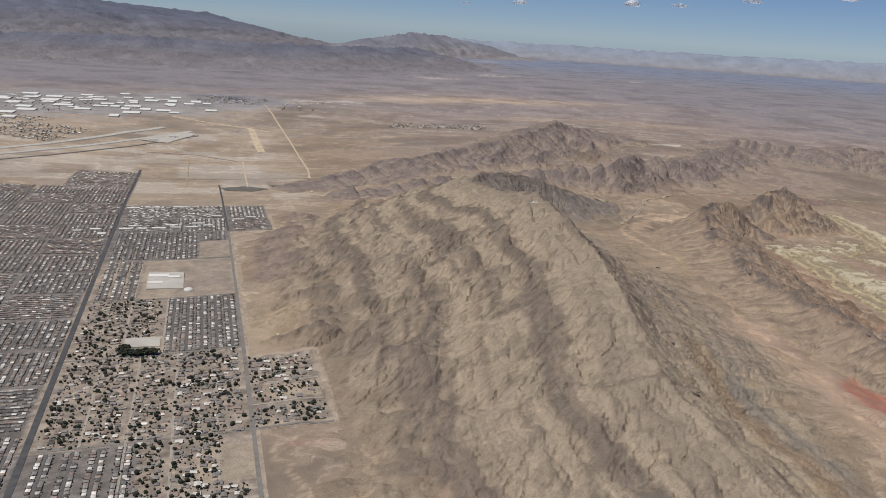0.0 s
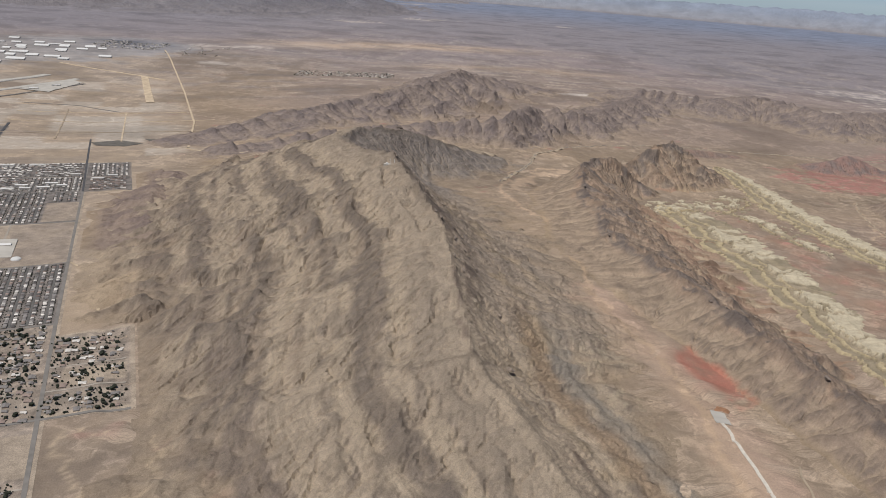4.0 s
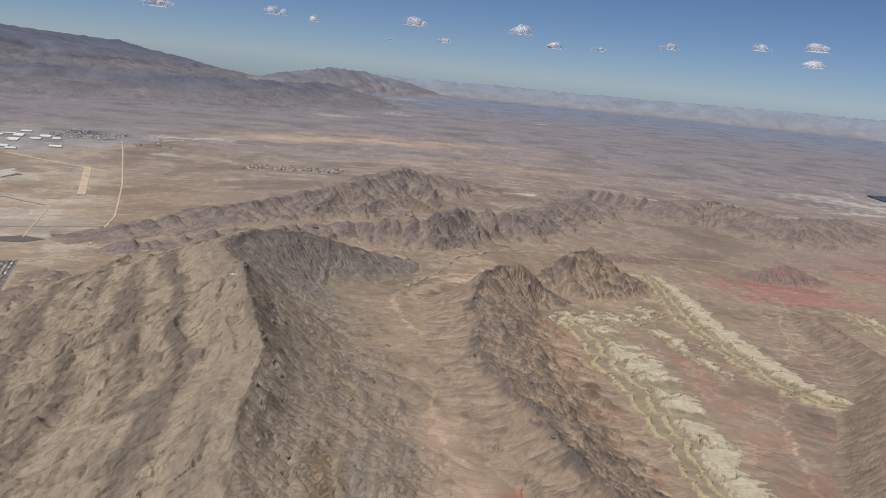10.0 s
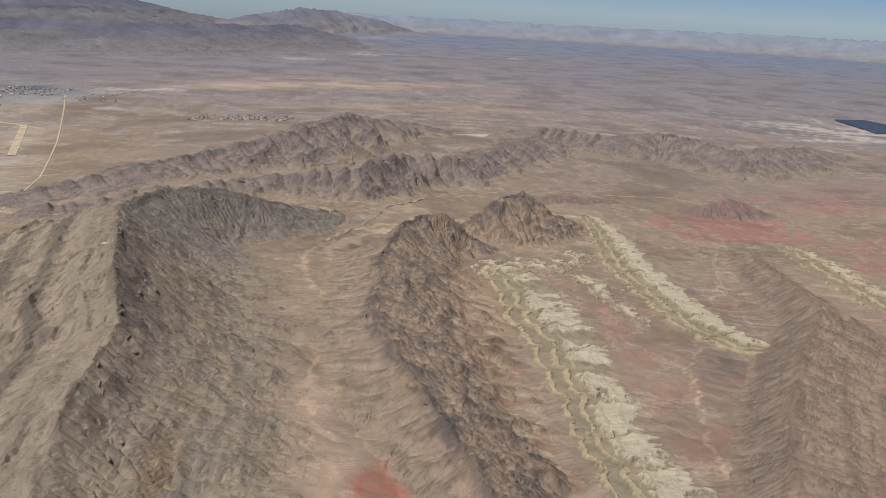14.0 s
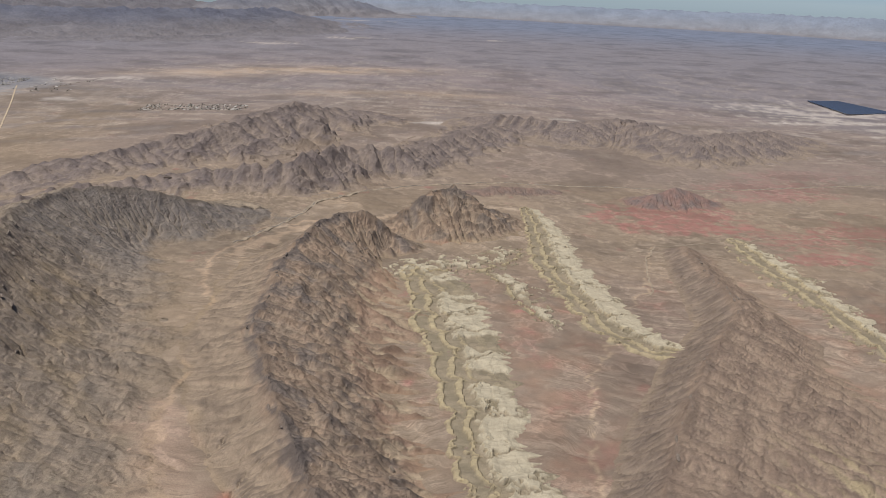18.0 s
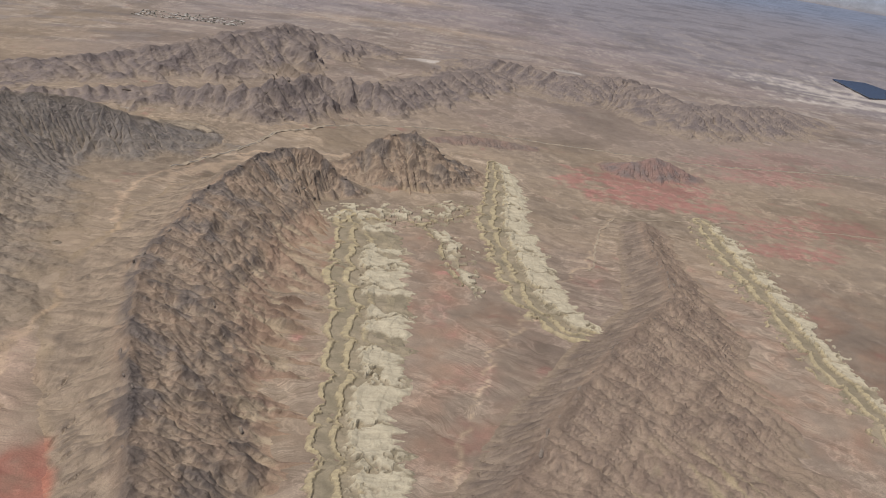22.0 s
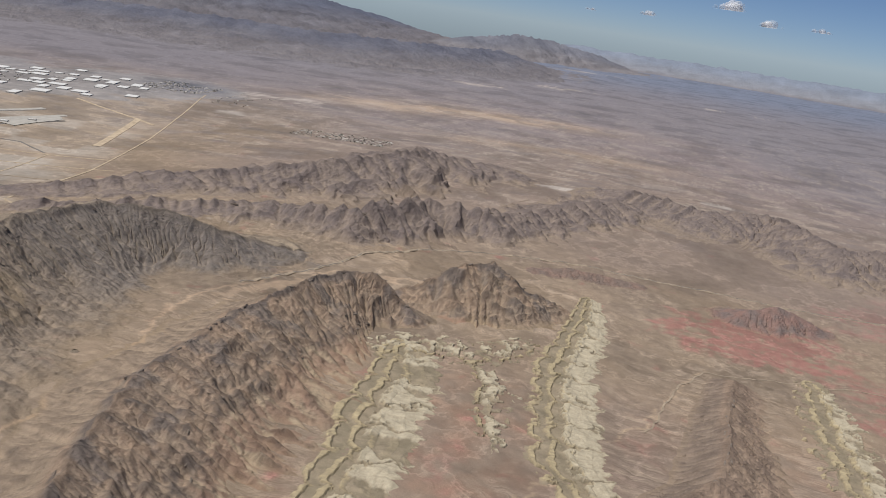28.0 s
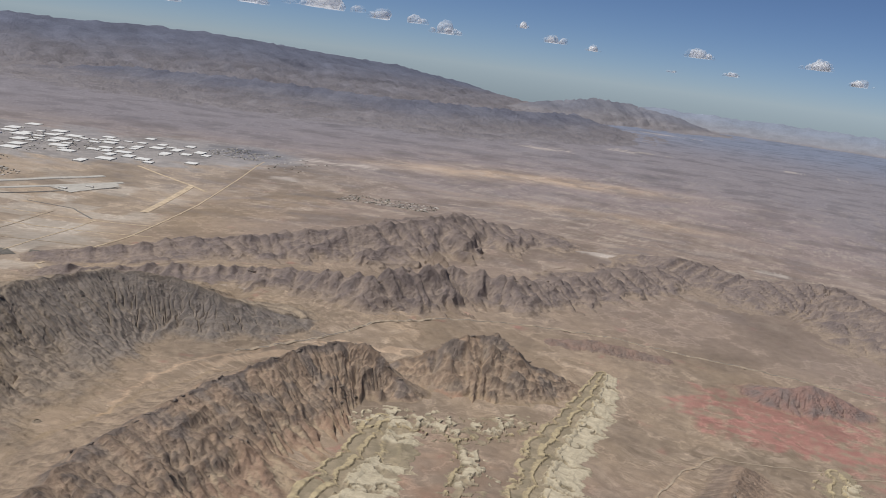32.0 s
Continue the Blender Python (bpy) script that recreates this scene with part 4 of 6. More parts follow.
def beds(name, nodes, wide, label, seed, slab=0.0, stripes=3.0, whole=0.0, patchy=0.0, lobe=21.0, spread=0.5):
    """A low outcrop of gypsum: striped beds along its western edge, pale slabs on its eastern side."""
    nodes = nodes[::-1]
    a = np.array(nodes)
    xs = np.arange(a[:, 0].min() - wide, a[:, 0].max() + wide, 0.42)
    ys = np.arange(a[:, 1].min() - wide, a[:, 1].max() + wide, 0.42)
    X, Y = np.meshgrid(xs, ys)
    n, nf = fbm(X / 10, Y / 10, 4, seed), fbm(X / 3, Y / 3, 3, seed + 1)
    d, side, way, (half,) = along(X, Y, nodes)
    notch = crests(way / 9 + 0.3 * n, 0 * way, 2, seed + 2)
    # small washes cut the beds into lobes that bow out between them
    ph = way / lobe + 0.3 * n + 0.2 * fbm(way / 30, 0 * way, 2, seed + 3)
    cut = 2 * np.abs(ph - np.floor(ph) - 0.5)
    gap = step01(0.84, 0.97, cut + 0.05 * nf)
    reach = np.where(side < 0, 1.0, 1.0 + spread * (0.4 + 1.2 * fbm(way / 5, 0 * way, 3, seed + 6)).clip(0, 1.4))
    us = side * d / half + 0.05 * n + 0.02 * nf - 0.3 * cut**4
    u = us / np.where(us > 0, reach, 1.0) + 0.1 * n + 0.2 * (0.62 - notch) * (0.35 + 0.65 * (side < 0))
    inside = 1 - np.abs(u) - patchy * (1 - step01(-0.05, 0.2, fbm(X / 5, Y / 5, 3, seed + 8)))
    edge = step01(0.0, 0.22, inside)
    band = np.sin((us * stripes + 0.12 * n) * 3.1416)
    blocks = step01(-0.12, 0.02, fbm(way / 15 + 0.15 * n, d / 60, 2, seed + 5) + 0.1 * nf + whole)
    white = step01(slab, slab + 0.12, us + 0.16 * nf) * blocks * (1 - gap)
    streak = fbm(way / 1.1, d / 5, 3, seed + 7)
    stripe = step01(0.3, 0.65, band + 0.35 * nf) * (1 - 0.8 * step01(slab + 0.1, slab + 0.3, us)) * (1 - 0.75 * gap)
    z = floor_at(X, Y) - 0.3 + edge * (0.55 + 0.7 * stripe + 0.9 * white * (1.0 - u).clip(0, 1) * (1 + 0.15 * streak) + 0.1 * nf + 0.25 * n.clip(0, 1) - 0.25 * gap)
    c = mix(mix((0.215, 0.18, 0.118), (0.29, 0.238, 0.158), (0.5 + n + 0.5 * streak).clip(0, 1)), CREAM, (stripe * (0.8 + 0.5 * streak)).clip(0, 1))
    c = mix(c, (0.56, 0.486, 0.335), (white * (0.86 + 0.3 * streak) * (1 - 0.5 * step01(0.86, 0.95, crests(way / 7, d / 4, 2, seed + 9)))).clip(0, 1))
    c = mix(soil(X, Y), c, step01(0.02, 0.16, inside + 0.12 * nf))
    thing, block = new(name), np.floor(ph)
    for k in np.unique(block[inside > -0.05]):
        if ((inside > -0.05) & (block == k)).sum() > 30:
            bed = sheet("gypsum_block", xs, ys, z, keep=inside > -0.05, owner=block == k, smooth=False, tint=c, bedding=np.stack([way, side * d, 0 * way], -1), material=GYPSUM)
            bed.parent = thing
    ob = thing
    return tagged(ob, label, "rock outcrop", "gypsum outcrops")


beds("gypsum_outcrop", [(-3, 374, 12), (4, 347, 15), (7, 311, 17), (12, 287, 15), (13, 266, 14), (16, 237, 13), (15, 218, 12), (19, 197, 13), (23, 177, 14), (28, 163, 15), (34, 150, 15), (41, 125, 12), (48, 95, 9)], 24, "long cream gypsum outcrop with striped and blocky pale beds", 200, -0.08, 4.4, 0.16, spread=0.3)
beds("gypsum_outcrop", [(64, 508, 7), (66, 480, 10), (66, 450, 13), (64, 395, 15), (70, 345, 15), (77, 312, 15), (87, 297, 12), (98, 294, 7)], 22, "cream gypsum cuesta with ribbed pale slab, curving", 220, -0.02, 4.4, 0.8, spread=0.1)
beds("gypsum_outcrop", [(30, 374, 6), (38, 360, 9), (42, 338, 8), (49, 314, 6)], 14, "small broken cream gypsum knolls", 240, -0.3, patchy=0.7)
beds("gypsum_outcrop", [(-14, 366, 8), (-4, 380, 13), (10, 384, 15), (24, 384, 14), (38, 400, 13), (46, 418, 8)], 22, "scattered cream gypsum knolls below the rocky knob", 280, -0.2, patchy=0.85, lobe=11.0)
beds("gypsum_outcrop", [(178, 460, 10), (178, 408, 15), (180, 377, 15), (182, 341, 13), (184, 300, 12), (189, 270, 11), (190, 240, 10), (194, 200, 8)], 22, "long thin cream and ochre gypsum outcrop beyond the ridge", 260, 0.1, 3.8, 0.1, patchy=0.3, spread=0.2)


# ---- helpers for things ----
def part(name, bm, material, parent=None, label=""):
    """Links a bmesh as one mesh object, under a thing or a part."""
    me = bpy.data.meshes.new(name)
    bm.to_mesh(me)
    bm.free()
    me.materials.append(material)
    ob = new(name, me)
    if parent:
        ob.parent = parent
    if label:
        ob["label"] = label
    return ob


def join(name, verts, faces, material):
    me = bpy.data.meshes.new(name)
    me.from_pydata(verts, [], faces)
    me.materials.append(material)
    return new(name, me)


def box(bm, x0, x1, y0, y1, z0, z1):
    m = Matrix.LocRotScale(((x0 + x1) / 2, (y0 + y1) / 2, (z0 + z1) / 2), None, (x1 - x0, y1 - y0, z1 - z0))
    return bmesh.ops.create_cube(bm, size=1, matrix=m)["verts"]


def land(x, y):
    """The height of the land's surface."""
    x, y = np.atleast_1d(np.asarray(x, float)), np.atleast_1d(np.asarray(y, float))
    return floor_at(x, y)


def ribbon(name, nodes, width, material, label, lift=0.12, category="road", wob=0.0):
    """A road laid over the land along a line of points."""
    pts = []
    for (ax, ay), (bx, by) in zip(nodes[:-1], nodes[1:]):
        n = max(1, int(math.hypot(bx - ax, by - ay) / 1.2))
        pts += [(ax + (bx - ax) * k / n, ay + (by - ay) * k / n) for k in range(n)]
    p = np.array(pts + [nodes[-1]])
    if wob:
        p = p + wob * np.stack([fbm(p[:, 0] / 12, p[:, 1] / 12, 2, 5), fbm(p[:, 0] / 12, p[:, 1] / 12, 2, 6)], -1)
    d = np.gradient(p, axis=0)
    d /= np.linalg.norm(d, axis=1)[:, None] + 1e-9
    side = np.stack([d[:, 1], -d[:, 0]], -1) * width / 2
    rows = [p - side, p - side * 0.9, p + side * 0.9, p + side]
    zc = np.maximum.reduce([land(r[:, 0], r[:, 1]) for r in rows])
    co = []
    for r, dz in zip(rows, (-0.3, lift, lift, -0.3)):
        co.append(np.concatenate([r, (zc + dz)[:, None]], 1))
    n = len(p)
    verts = np.concatenate(co).tolist()
    faces = [(k * n + i, k * n + i + 1, (k + 1) * n + i + 1, (k + 1) * n + i) for k in range(3) for i in range(n - 1)]
    ob = join(name, verts, [f[::-1] for f in faces], material)
    return tagged(ob, label, category, kind="structure")


ASPHALT = plain("asphalt", (0.065, 0.064, 0.066), 0.85, 0.2, 0.4)
TRACT = plain("tract_asphalt", (0.10, 0.095, 0.09), 0.9, 0.15, 0.6)
STREET = plain("worn_street", (0.16, 0.148, 0.134), 0.9, 0.15, 0.4)
LANE = plain("dusty_lane", (0.27, 0.238, 0.20), 0.92, 0.15, 0.5)
CONCRETE = plain("pale_concrete", (0.36, 0.338, 0.30), 0.85, 0.12, 0.2)
DIRT = plain("graded_dirt", (0.42, 0.335, 0.235), 0.95, 0.25, 0.25)
DIRT_DIM = plain("old_track", (0.285, 0.23, 0.168), 0.95, 0.25, 0.25)
WALL = plain("stucco", (0.42, 0.36, 0.29), 0.9, 0.1, 3.0, by_piece=0.25)
ROOF_PALE = plain("pale_roof", (0.42, 0.395, 0.36), 0.8, 0.12, 3.0, by_piece=0.6)
ROOF_GREY = plain("grey_shingle", (0.155, 0.143, 0.135), 0.9, 0.15, 3.0, by_piece=0.55)
ROOF_TILE = plain("red_tile", (0.215, 0.165, 0.14), 0.85, 0.15, 3.0, by_piece=0.35)
WHITE = plain("white_membrane", (0.52, 0.515, 0.495), 0.7, 0.06, 0.3, by_piece=0.12)
LEAF = plain("dark_leaves", (0.022, 0.025, 0.017), 0.9, 0.35, 4.0, by_piece=0.4)
TURF = plain("turf", (0.11, 0.118, 0.075), 0.95, 0.2, 2.0)
BARK = plain("bark", (0.09, 0.07, 0.05), 0.95, 0.2, 5.0)
YARD = earth("yard_soil", 0.6, 0.4, 0, 0.3, fine=0.3)
PANEL = plain("solar_glass", (0.05, 0.058, 0.075), 0.25, 0.2, 0.5)

# ---- the suburb west of the mountain ----
CITY = (-220.5, 125.3)
CA, SA = math.cos(radians(20.2)), math.sin(radians(20.2))


def town(e, n):
    """From the street grid's east and north to the world."""
    return CITY[0] + e * CA - n * SA, CITY[1] + e * SA + n * CA


def town_floor(e, n):
    x, y = town(np.asarray(e, float), np.asarray(n, float))
    return floor_at(x, y)


def street(name, e0, n0, e1, n1, width, material, label, lift=0.1):
    return ribbon(name, [town(e0, n0), town(e1, n1)], width, material, label, lift)


def built_up(e, n):
    """Whether a place in the street grid is built over."""
    a = (e < 0) & (n < 293) & (n > -75)
    a |= (e < -55) & (n < 425) & (n > 290) & (e > -97)
    a |= (e <= -97) & (n < 345) & (n > 290)
    a |= (e >= 0) & (e < 21) & (n > 2) & (n < 47)
    a |= (e >= 0) & (e < 22) & (n > 226) & (n < 293)
    a |= (e >= 20) & (e < 28) & (n > 224) & (n < 252)
    bare = (e > -36) & (e < 0) & (n > 117) & (n < 172)
    bare |= (e > -14) & (e < 0) & (n > 174) & (n < 206)
    bare |= (e > -38) & (e < -20) & (n > 57) & (n < 74)
    bare |= (e > 4) & (e < 20) & (n > 16) & (n < 26)
    bare |= (e > -14) & (e < 0) & (n < -6) & (n > -24)
    bare |= (e > -40) & (e < -26) & (n < -30) & (n > -60)
    return a & ~bare


rng = np.random.default_rng(7)


def house_shape(w, d, h, ridge, kind):
    """Corners and faces of walls and roof of a house centred on its plot."""
    a, b, o = w / 2, d / 2, 0.06
    walls = [(-a, -b, -0.1), (a, -b, -0.1), (a, b, -0.1), (-a, b, -0.1), (-a, -b, h), (a, -b, h), (a, b, h), (-a, b, h)]
    wf = [(0, 1, 5, 4), (1, 2, 6, 5), (2, 3, 7, 6), (3, 0, 4, 7)]
    e = a * 0.45 if kind else a + o
    roof = [(-a - o, -b - o, h), (a + o, -b - o, h), (a + o, b + o, h), (-a - o, b + o, h), (-e, 0, h + ridge), (e, 0, h + ridge)]
    rf = [(0, 1, 5, 4), (2, 3, 4, 5), (1, 2, 5), (3, 0, 4), (3, 2, 1, 0)]
    return walls, wf, roof, rf


class Mass:
    """Gathers many small alike shapes into one mesh."""

    def __init__(self):
        self.v, self.f = [], []

    def add(self, verts, faces, x, y, z, turn=0.0, s=1.0):
        c, t, k = math.cos(turn) * s, math.sin(turn) * s, len(self.v)
        self.v += [(x + c * a - t * b, y + t * a + c * b, z + s * h) for a, b, h in verts]
        self.f += [tuple(k + i for i in g) for g in faces]


def clump(seed, flat=0.8):
    """A low-poly leafy clump with an uneven outline."""
    bm = bmesh.new()
    bmesh.ops.create_icosphere(bm, subdivisions=1, radius=0.5)
    r = random.Random(seed)
    for v in bm.verts:
        v.co *= 0.7 + 0.6 * r.random()
        v.co.z = v.co.z * flat + 0.4
    verts, faces = [tuple(v.co) for v in bm.verts], [tuple(v.index for v in f.verts) for f in bm.faces]
    bm.free()
    return verts, faces


CLUMPS = [clump(k) for k in range(6)]
_o = [(0.5, 0.05, 0.3), (-0.45, 0.1, 0.35), (0.05, 0.5, 0.3), (0, -0.5, 0.38), (0.05, 0, 0.75), (0, 0, -0.05)]
BUSH = (_o, [(0, 2, 4), (2, 1, 4), (1, 3, 4), (3, 0, 4), (2, 0, 5), (1, 2, 5), (3, 1, 5), (0, 3, 5)])
walls_mass, trees_mass, lane_mass = Mass(), Mass(), Mass()
roof_mass = {"pale": Mass(), "grey": Mass(), "tile": Mass()}
near_houses = []
turn0 = radians(20.2)


def in_view(e, n):
    """The part of the suburb that is not hidden behind the edge of the flight's outlook."""
    return e > -84 - 0.30 * max(n, -40)


def put_house(e, n, size, quarter_turn, col, keep_whole=False):
    x, y = town(e, n)
    z = float(floor_at(x, y)) + 0.06
    kind = int(rng.random() < 0.6)
    turn = turn0 + (math.pi / 2 if quarter_turn else 0)
    if keep_whole and len(near_houses) < 290:
        near_houses.append((x, y, z, turn, round(float(size), 1), kind, col))
        return
    wv, wf, rv, rf = house_shape(1.15 * size, 0.9 * size, 0.26 if rng.random() < 0.6 else 0.4, 0.16, kind)
    walls_mass.add(wv, wf, x, y, z, turn)
    roof_mass[col].add(rv, rf[:4], x, y, z, turn)


def put_tree(e, n, size, small=False):
    x, y = town(e, n)
    v, f = BUSH if small else CLUMPS[int(rng.integers(6))]
    trees_mass.add(v, f, x, y, float(floor_at(x, y)) + 0.05, rng.random() * 6, size)


def put_lane(e0, n0, e1, n1, width):
    """A short straight street of a tract, laid in pieces over the ground."""
    steps = max(1, int(math.hypot(e1 - e0, n1 - n0) / 6))
    w, dx, dy = width / 2, (e1 - e0), (n1 - n0)
    ln = math.hypot(dx, dy)
    ox, oy = -dy / ln * w, dx / ln * w
    k0 = len(lane_mass.v)
    for k in range(steps + 1):
        ce, cn = e0 + dx * k / steps, n0 + dy * k / steps
        for s in (-1, 1):
            x, y = town(ce + s * ox, cn + s * oy)
            lane_mass.v.append((x, y, float(floor_at(x, y)) + 0.13))
    lane_mass.f += [(k0 + 2 * k, k0 + 2 * k + 1, k0 + 2 * k + 3, k0 + 2 * k + 2) for k in range(steps)]


def tract(e0, e1, n0, n1, upright, mixcol, pitch=4.3, gap=1.28, trees=0.6):
    """Close rows of alike houses, back to back along parallel streets."""
    u0, u1, v0, v1 = (e0, e1, n0, n1) if upright else (n0, n1, e0, e1)
    count = max(1, int((u1 - u0) / pitch))
    for i in range(count):
        u = u0 + (i + 0.5) * (u1 - u0) / count
        at = lambda du, v: (u + du, v) if upright else (v, u + du)
        a, b = at(0, v0 + 0.8), at(0, v1 - 0.8)
        if not in_view(*((a[0] + b[0]) / 2, (a[1] + b[1]) / 2)):
            continue
        put_lane(*a, *b, 0.75)
        v = v0 + 1.2
        while v < v1 - 1.0:
            for s in (-1, 1):
                if rng.random() < 0.05:
                    continue
                col = rng.choice(["pale", "grey", "tile"], p=mixcol)
                put_house(*at(s * 1.12 + rng.normal(0, 0.05), v + rng.normal(0, 0.06)), rng.uniform(0.9, 1.08), rng.random() < (0.85 if upright else 0.15), col)
                if rng.random() < trees:
                    put_tree(*at(s * rng.uniform(1.7, 2.1), v + rng.normal(0, 0.4)), rng.uniform(0.3, 0.62), True)
                if rng.random() < trees * 0.4:
                    put_tree(*at(s * rng.uniform(0.5, 0.7), v + rng.normal(0, 0.4)), rng.uniform(0.25, 0.4), True)
            v += gap


def ranches(e0, e1, n0, n1, fill=0.62, whole=True):
    """Scattered houses on large dirt lots, with sheds and clumps of dark trees."""
    for ee in np.arange(e0 + 1.2, e1 - 0.6, 2.3):
        for nn in np.arange(n0 + 1.4, n1 - 0.9, 2.7):
            green = fbm(np.array(ee / 9.0), np.array(nn / 9.0), 2, 330) + rng.normal(0, 0.2)
            if rng.random() < fill:
                e2, n2 = ee + rng.normal(0, 0.35), nn + rng.normal(0, 0.45)
                put_house(e2, n2, rng.choice([0.9, 1.1, 1.3]), rng.random() < 0.5, rng.choice(["pale", "grey", "tile"], p=[0.24, 0.56, 0.2]), whole)
                if rng.random() < 0.4:
                    put_house(e2 + rng.choice([-1, 1]) * 0.95, n2 + rng.normal(0, 0.7), 0.45, rng.random() < 0.5, "pale" if rng.random() < 0.5 else "grey")
            for _ in range(int(np.clip(rng.poisson(2.2 + 4.2 * max(0.0, float(green))), 0, 13))):
                put_tree(ee + rng.normal(0, 0.9), nn + rng.normal(0, 1.0), rng.choice([0.35, 0.5, 0.7, 1.0, 1.35], p=[0.25, 0.3, 0.25, 0.14, 0.06]))


GREYISH, PINKISH, BRIGHT = [0.22, 0.63, 0.15], [0.22, 0.36, 0.42], [0.5, 0.42, 0.08]
# the nearest big lots, then the tracts
for e0, e1, n0, n1 in ((0.8, 20, 27, 46), (0.8, 20, 1, 13), (0.8, 20, 15, 27), (-9, -0.8, 0, 57), (-20, -9, 0, 57), (-9, -0.8, -74, -24), (-20, -9, -74, -1)):
    ranches(e0, e1, n0, n1, 0.5 if e0 > 0 else 0.62)
for e0, e1, n0, n1 in ((-31, -20, 0, 57), (-42, -31, 0, 57), (-52, -42, 0, 57), (-31, -20, -28, -1), (-52, -38, 58, 115), (-37, -26, 74, 115)):
    ranches(e0, e1, n0, n1, 0.66, False)
tract(-52, -28, -74, -1, True, [0.45, 0.4, 0.15], 5.0, 1.4, 0.9)
tract(-25, -0.8, 58, 115, True, GREYISH, 4.6, 1.3, 0.9)
tract(-52, -37, 116, 171, True, GREYISH)
tract(-13, -1, 207, 225, True, GREYISH)
for n0, n1 in ((173, 199), (200, 226), (228, 257), (259, 292)):
    tract(-52, -26 if n0 > 226 else -15, n0, n1, n0 < 220, GREYISH if n0 < 226 else BRIGHT, 4.4, 1.25, 0.8)
for n0, n1 in ((227, 257), (259, 292)):
    tract(-25, -1, n0, n1, n0 < 240, BRIGHT, 4.4, 1.25, 0.8)
    tract(2, 21, n0, n1, n0 > 240, PINKISH if n0 < 240 else BRIGHT, 4.6, 1.3, 0.5)
for k, n0 in enumerate(range(-76, 344, 29)):
    for j, e1 in enumerate((-56, -83, -111, -139, -167)):
        if e1 < -56 and n0 > 335:
            continue
        tract(e1 - 26.5, e1, n0 + 0.7, n0 + 28, (k + 2 * j) % 3 != 0, PINKISH if (k * 3 + j * 5) % 7 > 2 or n0 > 200 else GREYISH, 4.25, 1.22, 0.55)
for n0 in (345, 372, 399):
    tract(-97, -59, n0, n0 + 26, False, PINKISH, 4.25, 1.22, 0.5)

tagged(join("suburb_walls", walls_mass.v, walls_mass.f, WALL), "stucco walls of hundreds of small tract houses", "houses", kind="stuff")
for key, mat, word in (("pale", ROOF_PALE, "pale flat-pitched"), ("grey", ROOF_GREY, "grey shingled"), ("tile", ROOF_TILE, "reddish tiled")):
    m = roof_mass[key]
    tagged(join("suburb_roofs", m.v, m.f, mat), word + " roofs of many close-set tract houses", "roofs", kind="stuff")
tagged(join("garden_trees", trees_mass.v, trees_mass.f, LEAF), "dark green trees and shrubs between the houses", "trees", kind="stuff")
tagged(join("tract_streets", lane_mass.v, [f[::-1] for f in lane_mass.f], TRACT), "narrow dark streets between rows of tract houses", "streets", kind="stuff")

protos = {}
for x, y, z, turn, size, kind, col in near_houses:
    key = (round(float(size), 2), kind, col)
    if key not in protos:
        root = new("house")
        wv, wf, rv, rf = house_shape(1.5 * size, 1.1 * size, 0.32, 0.22, kind)
        for nm, v, f, mat in (("wall_shell", wv, wf, WALL), ("roof", rv, rf, {"pale": ROOF_PALE, "grey": ROOF_GREY, "tile": ROOF_TILE}[col])):
            o = join(nm, v, f, mat)
            o.parent = root
        bm = bmesh.new()
        box(bm, 0.18 * size, 0.62 * size, -0.78 * size, -0.40 * size, -0.1, 0.26)
        part("garage", bm, WALL, root)
        bm = bmesh.new()
        box(bm, 0.14 * size, 0.66 * size, -0.82 * size, -0.44 * size, 0.26, 0.31)
        part("garage_roof", bm, {"pale": ROOF_PALE, "grey": ROOF_GREY, "tile": ROOF_TILE}[col], root)
        tagged(root, {"pale": "small stucco house with a pale roof on a dirt lot", "grey": "small stucco house with a grey shingle roof", "tile": "small stucco house with a red tile roof"}[col], "house", "houses at the suburb's edge")
        root.matrix_basis = pose(x, y, z, 0, 0, math.degrees(turn))
        protos[key] = root
    else:
        copy_thing(protos[key], pose(x, y, z, 0, 0, math.degrees(turn)))

# yards: bare and built-over ground between the houses, and the graded lots
ce, cn = np.arange(-200, 23, 0.9), np.arange(-80, 428, 0.9)
CE, CN = np.meshgrid(ce, cn)
CX, CY = town(CE, CN)
yn, ym = fbm(CE / 2.2, CN / 2.2, 3, 310), fbm(CE / 14, CN / 14, 3, 311)
dense = (CE < -56) | (CN > 172) | ((CE > -25) & (CE < 0) & (CN > 58) & (CN < 115)) | ((CE < -28) & (CN < -1))
YC = mix(mix((0.30, 0.245, 0.188), (0.20, 0.167, 0.132), step01(-0.4, 0.4, yn)), (0.31, 0.26, 0.198), 0.5 * step01(0.1, 0.5, ym))
YC = mix(YC, mix((0.10, 0.092, 0.083), (0.17, 0.15, 0.13), step01(-0.4, 0.4, yn)), dense * 0.9)
plot = np.sin(np.floor(CE / 4.6) * 12.9898 + np.floor(CN / 3.1) * 78.233) * 43758.5453
plot = plot - np.floor(plot)
YC = YC * (0.72 + 0.5 * plot)[..., None]
bare = built_up(CE, CN) == False
YC = mix(YC, mix((0.30, 0.245, 0.18), (0.36, 0.295, 0.215), step01(-0.4, 0.4, ym + 0.4 * yn)), bare * 0.9)
lot = ((CE > -23) & (CE < -1) & (CN > 118) & (CN < 171)) | ((CE > -14) & (CE < 0) & (CN > 175) & (CN < 205))
YC = mix(YC, mix((0.225, 0.185, 0.145), (0.28, 0.228, 0.172), step01(-0.4, 0.4, ym)), lot * 0.8)
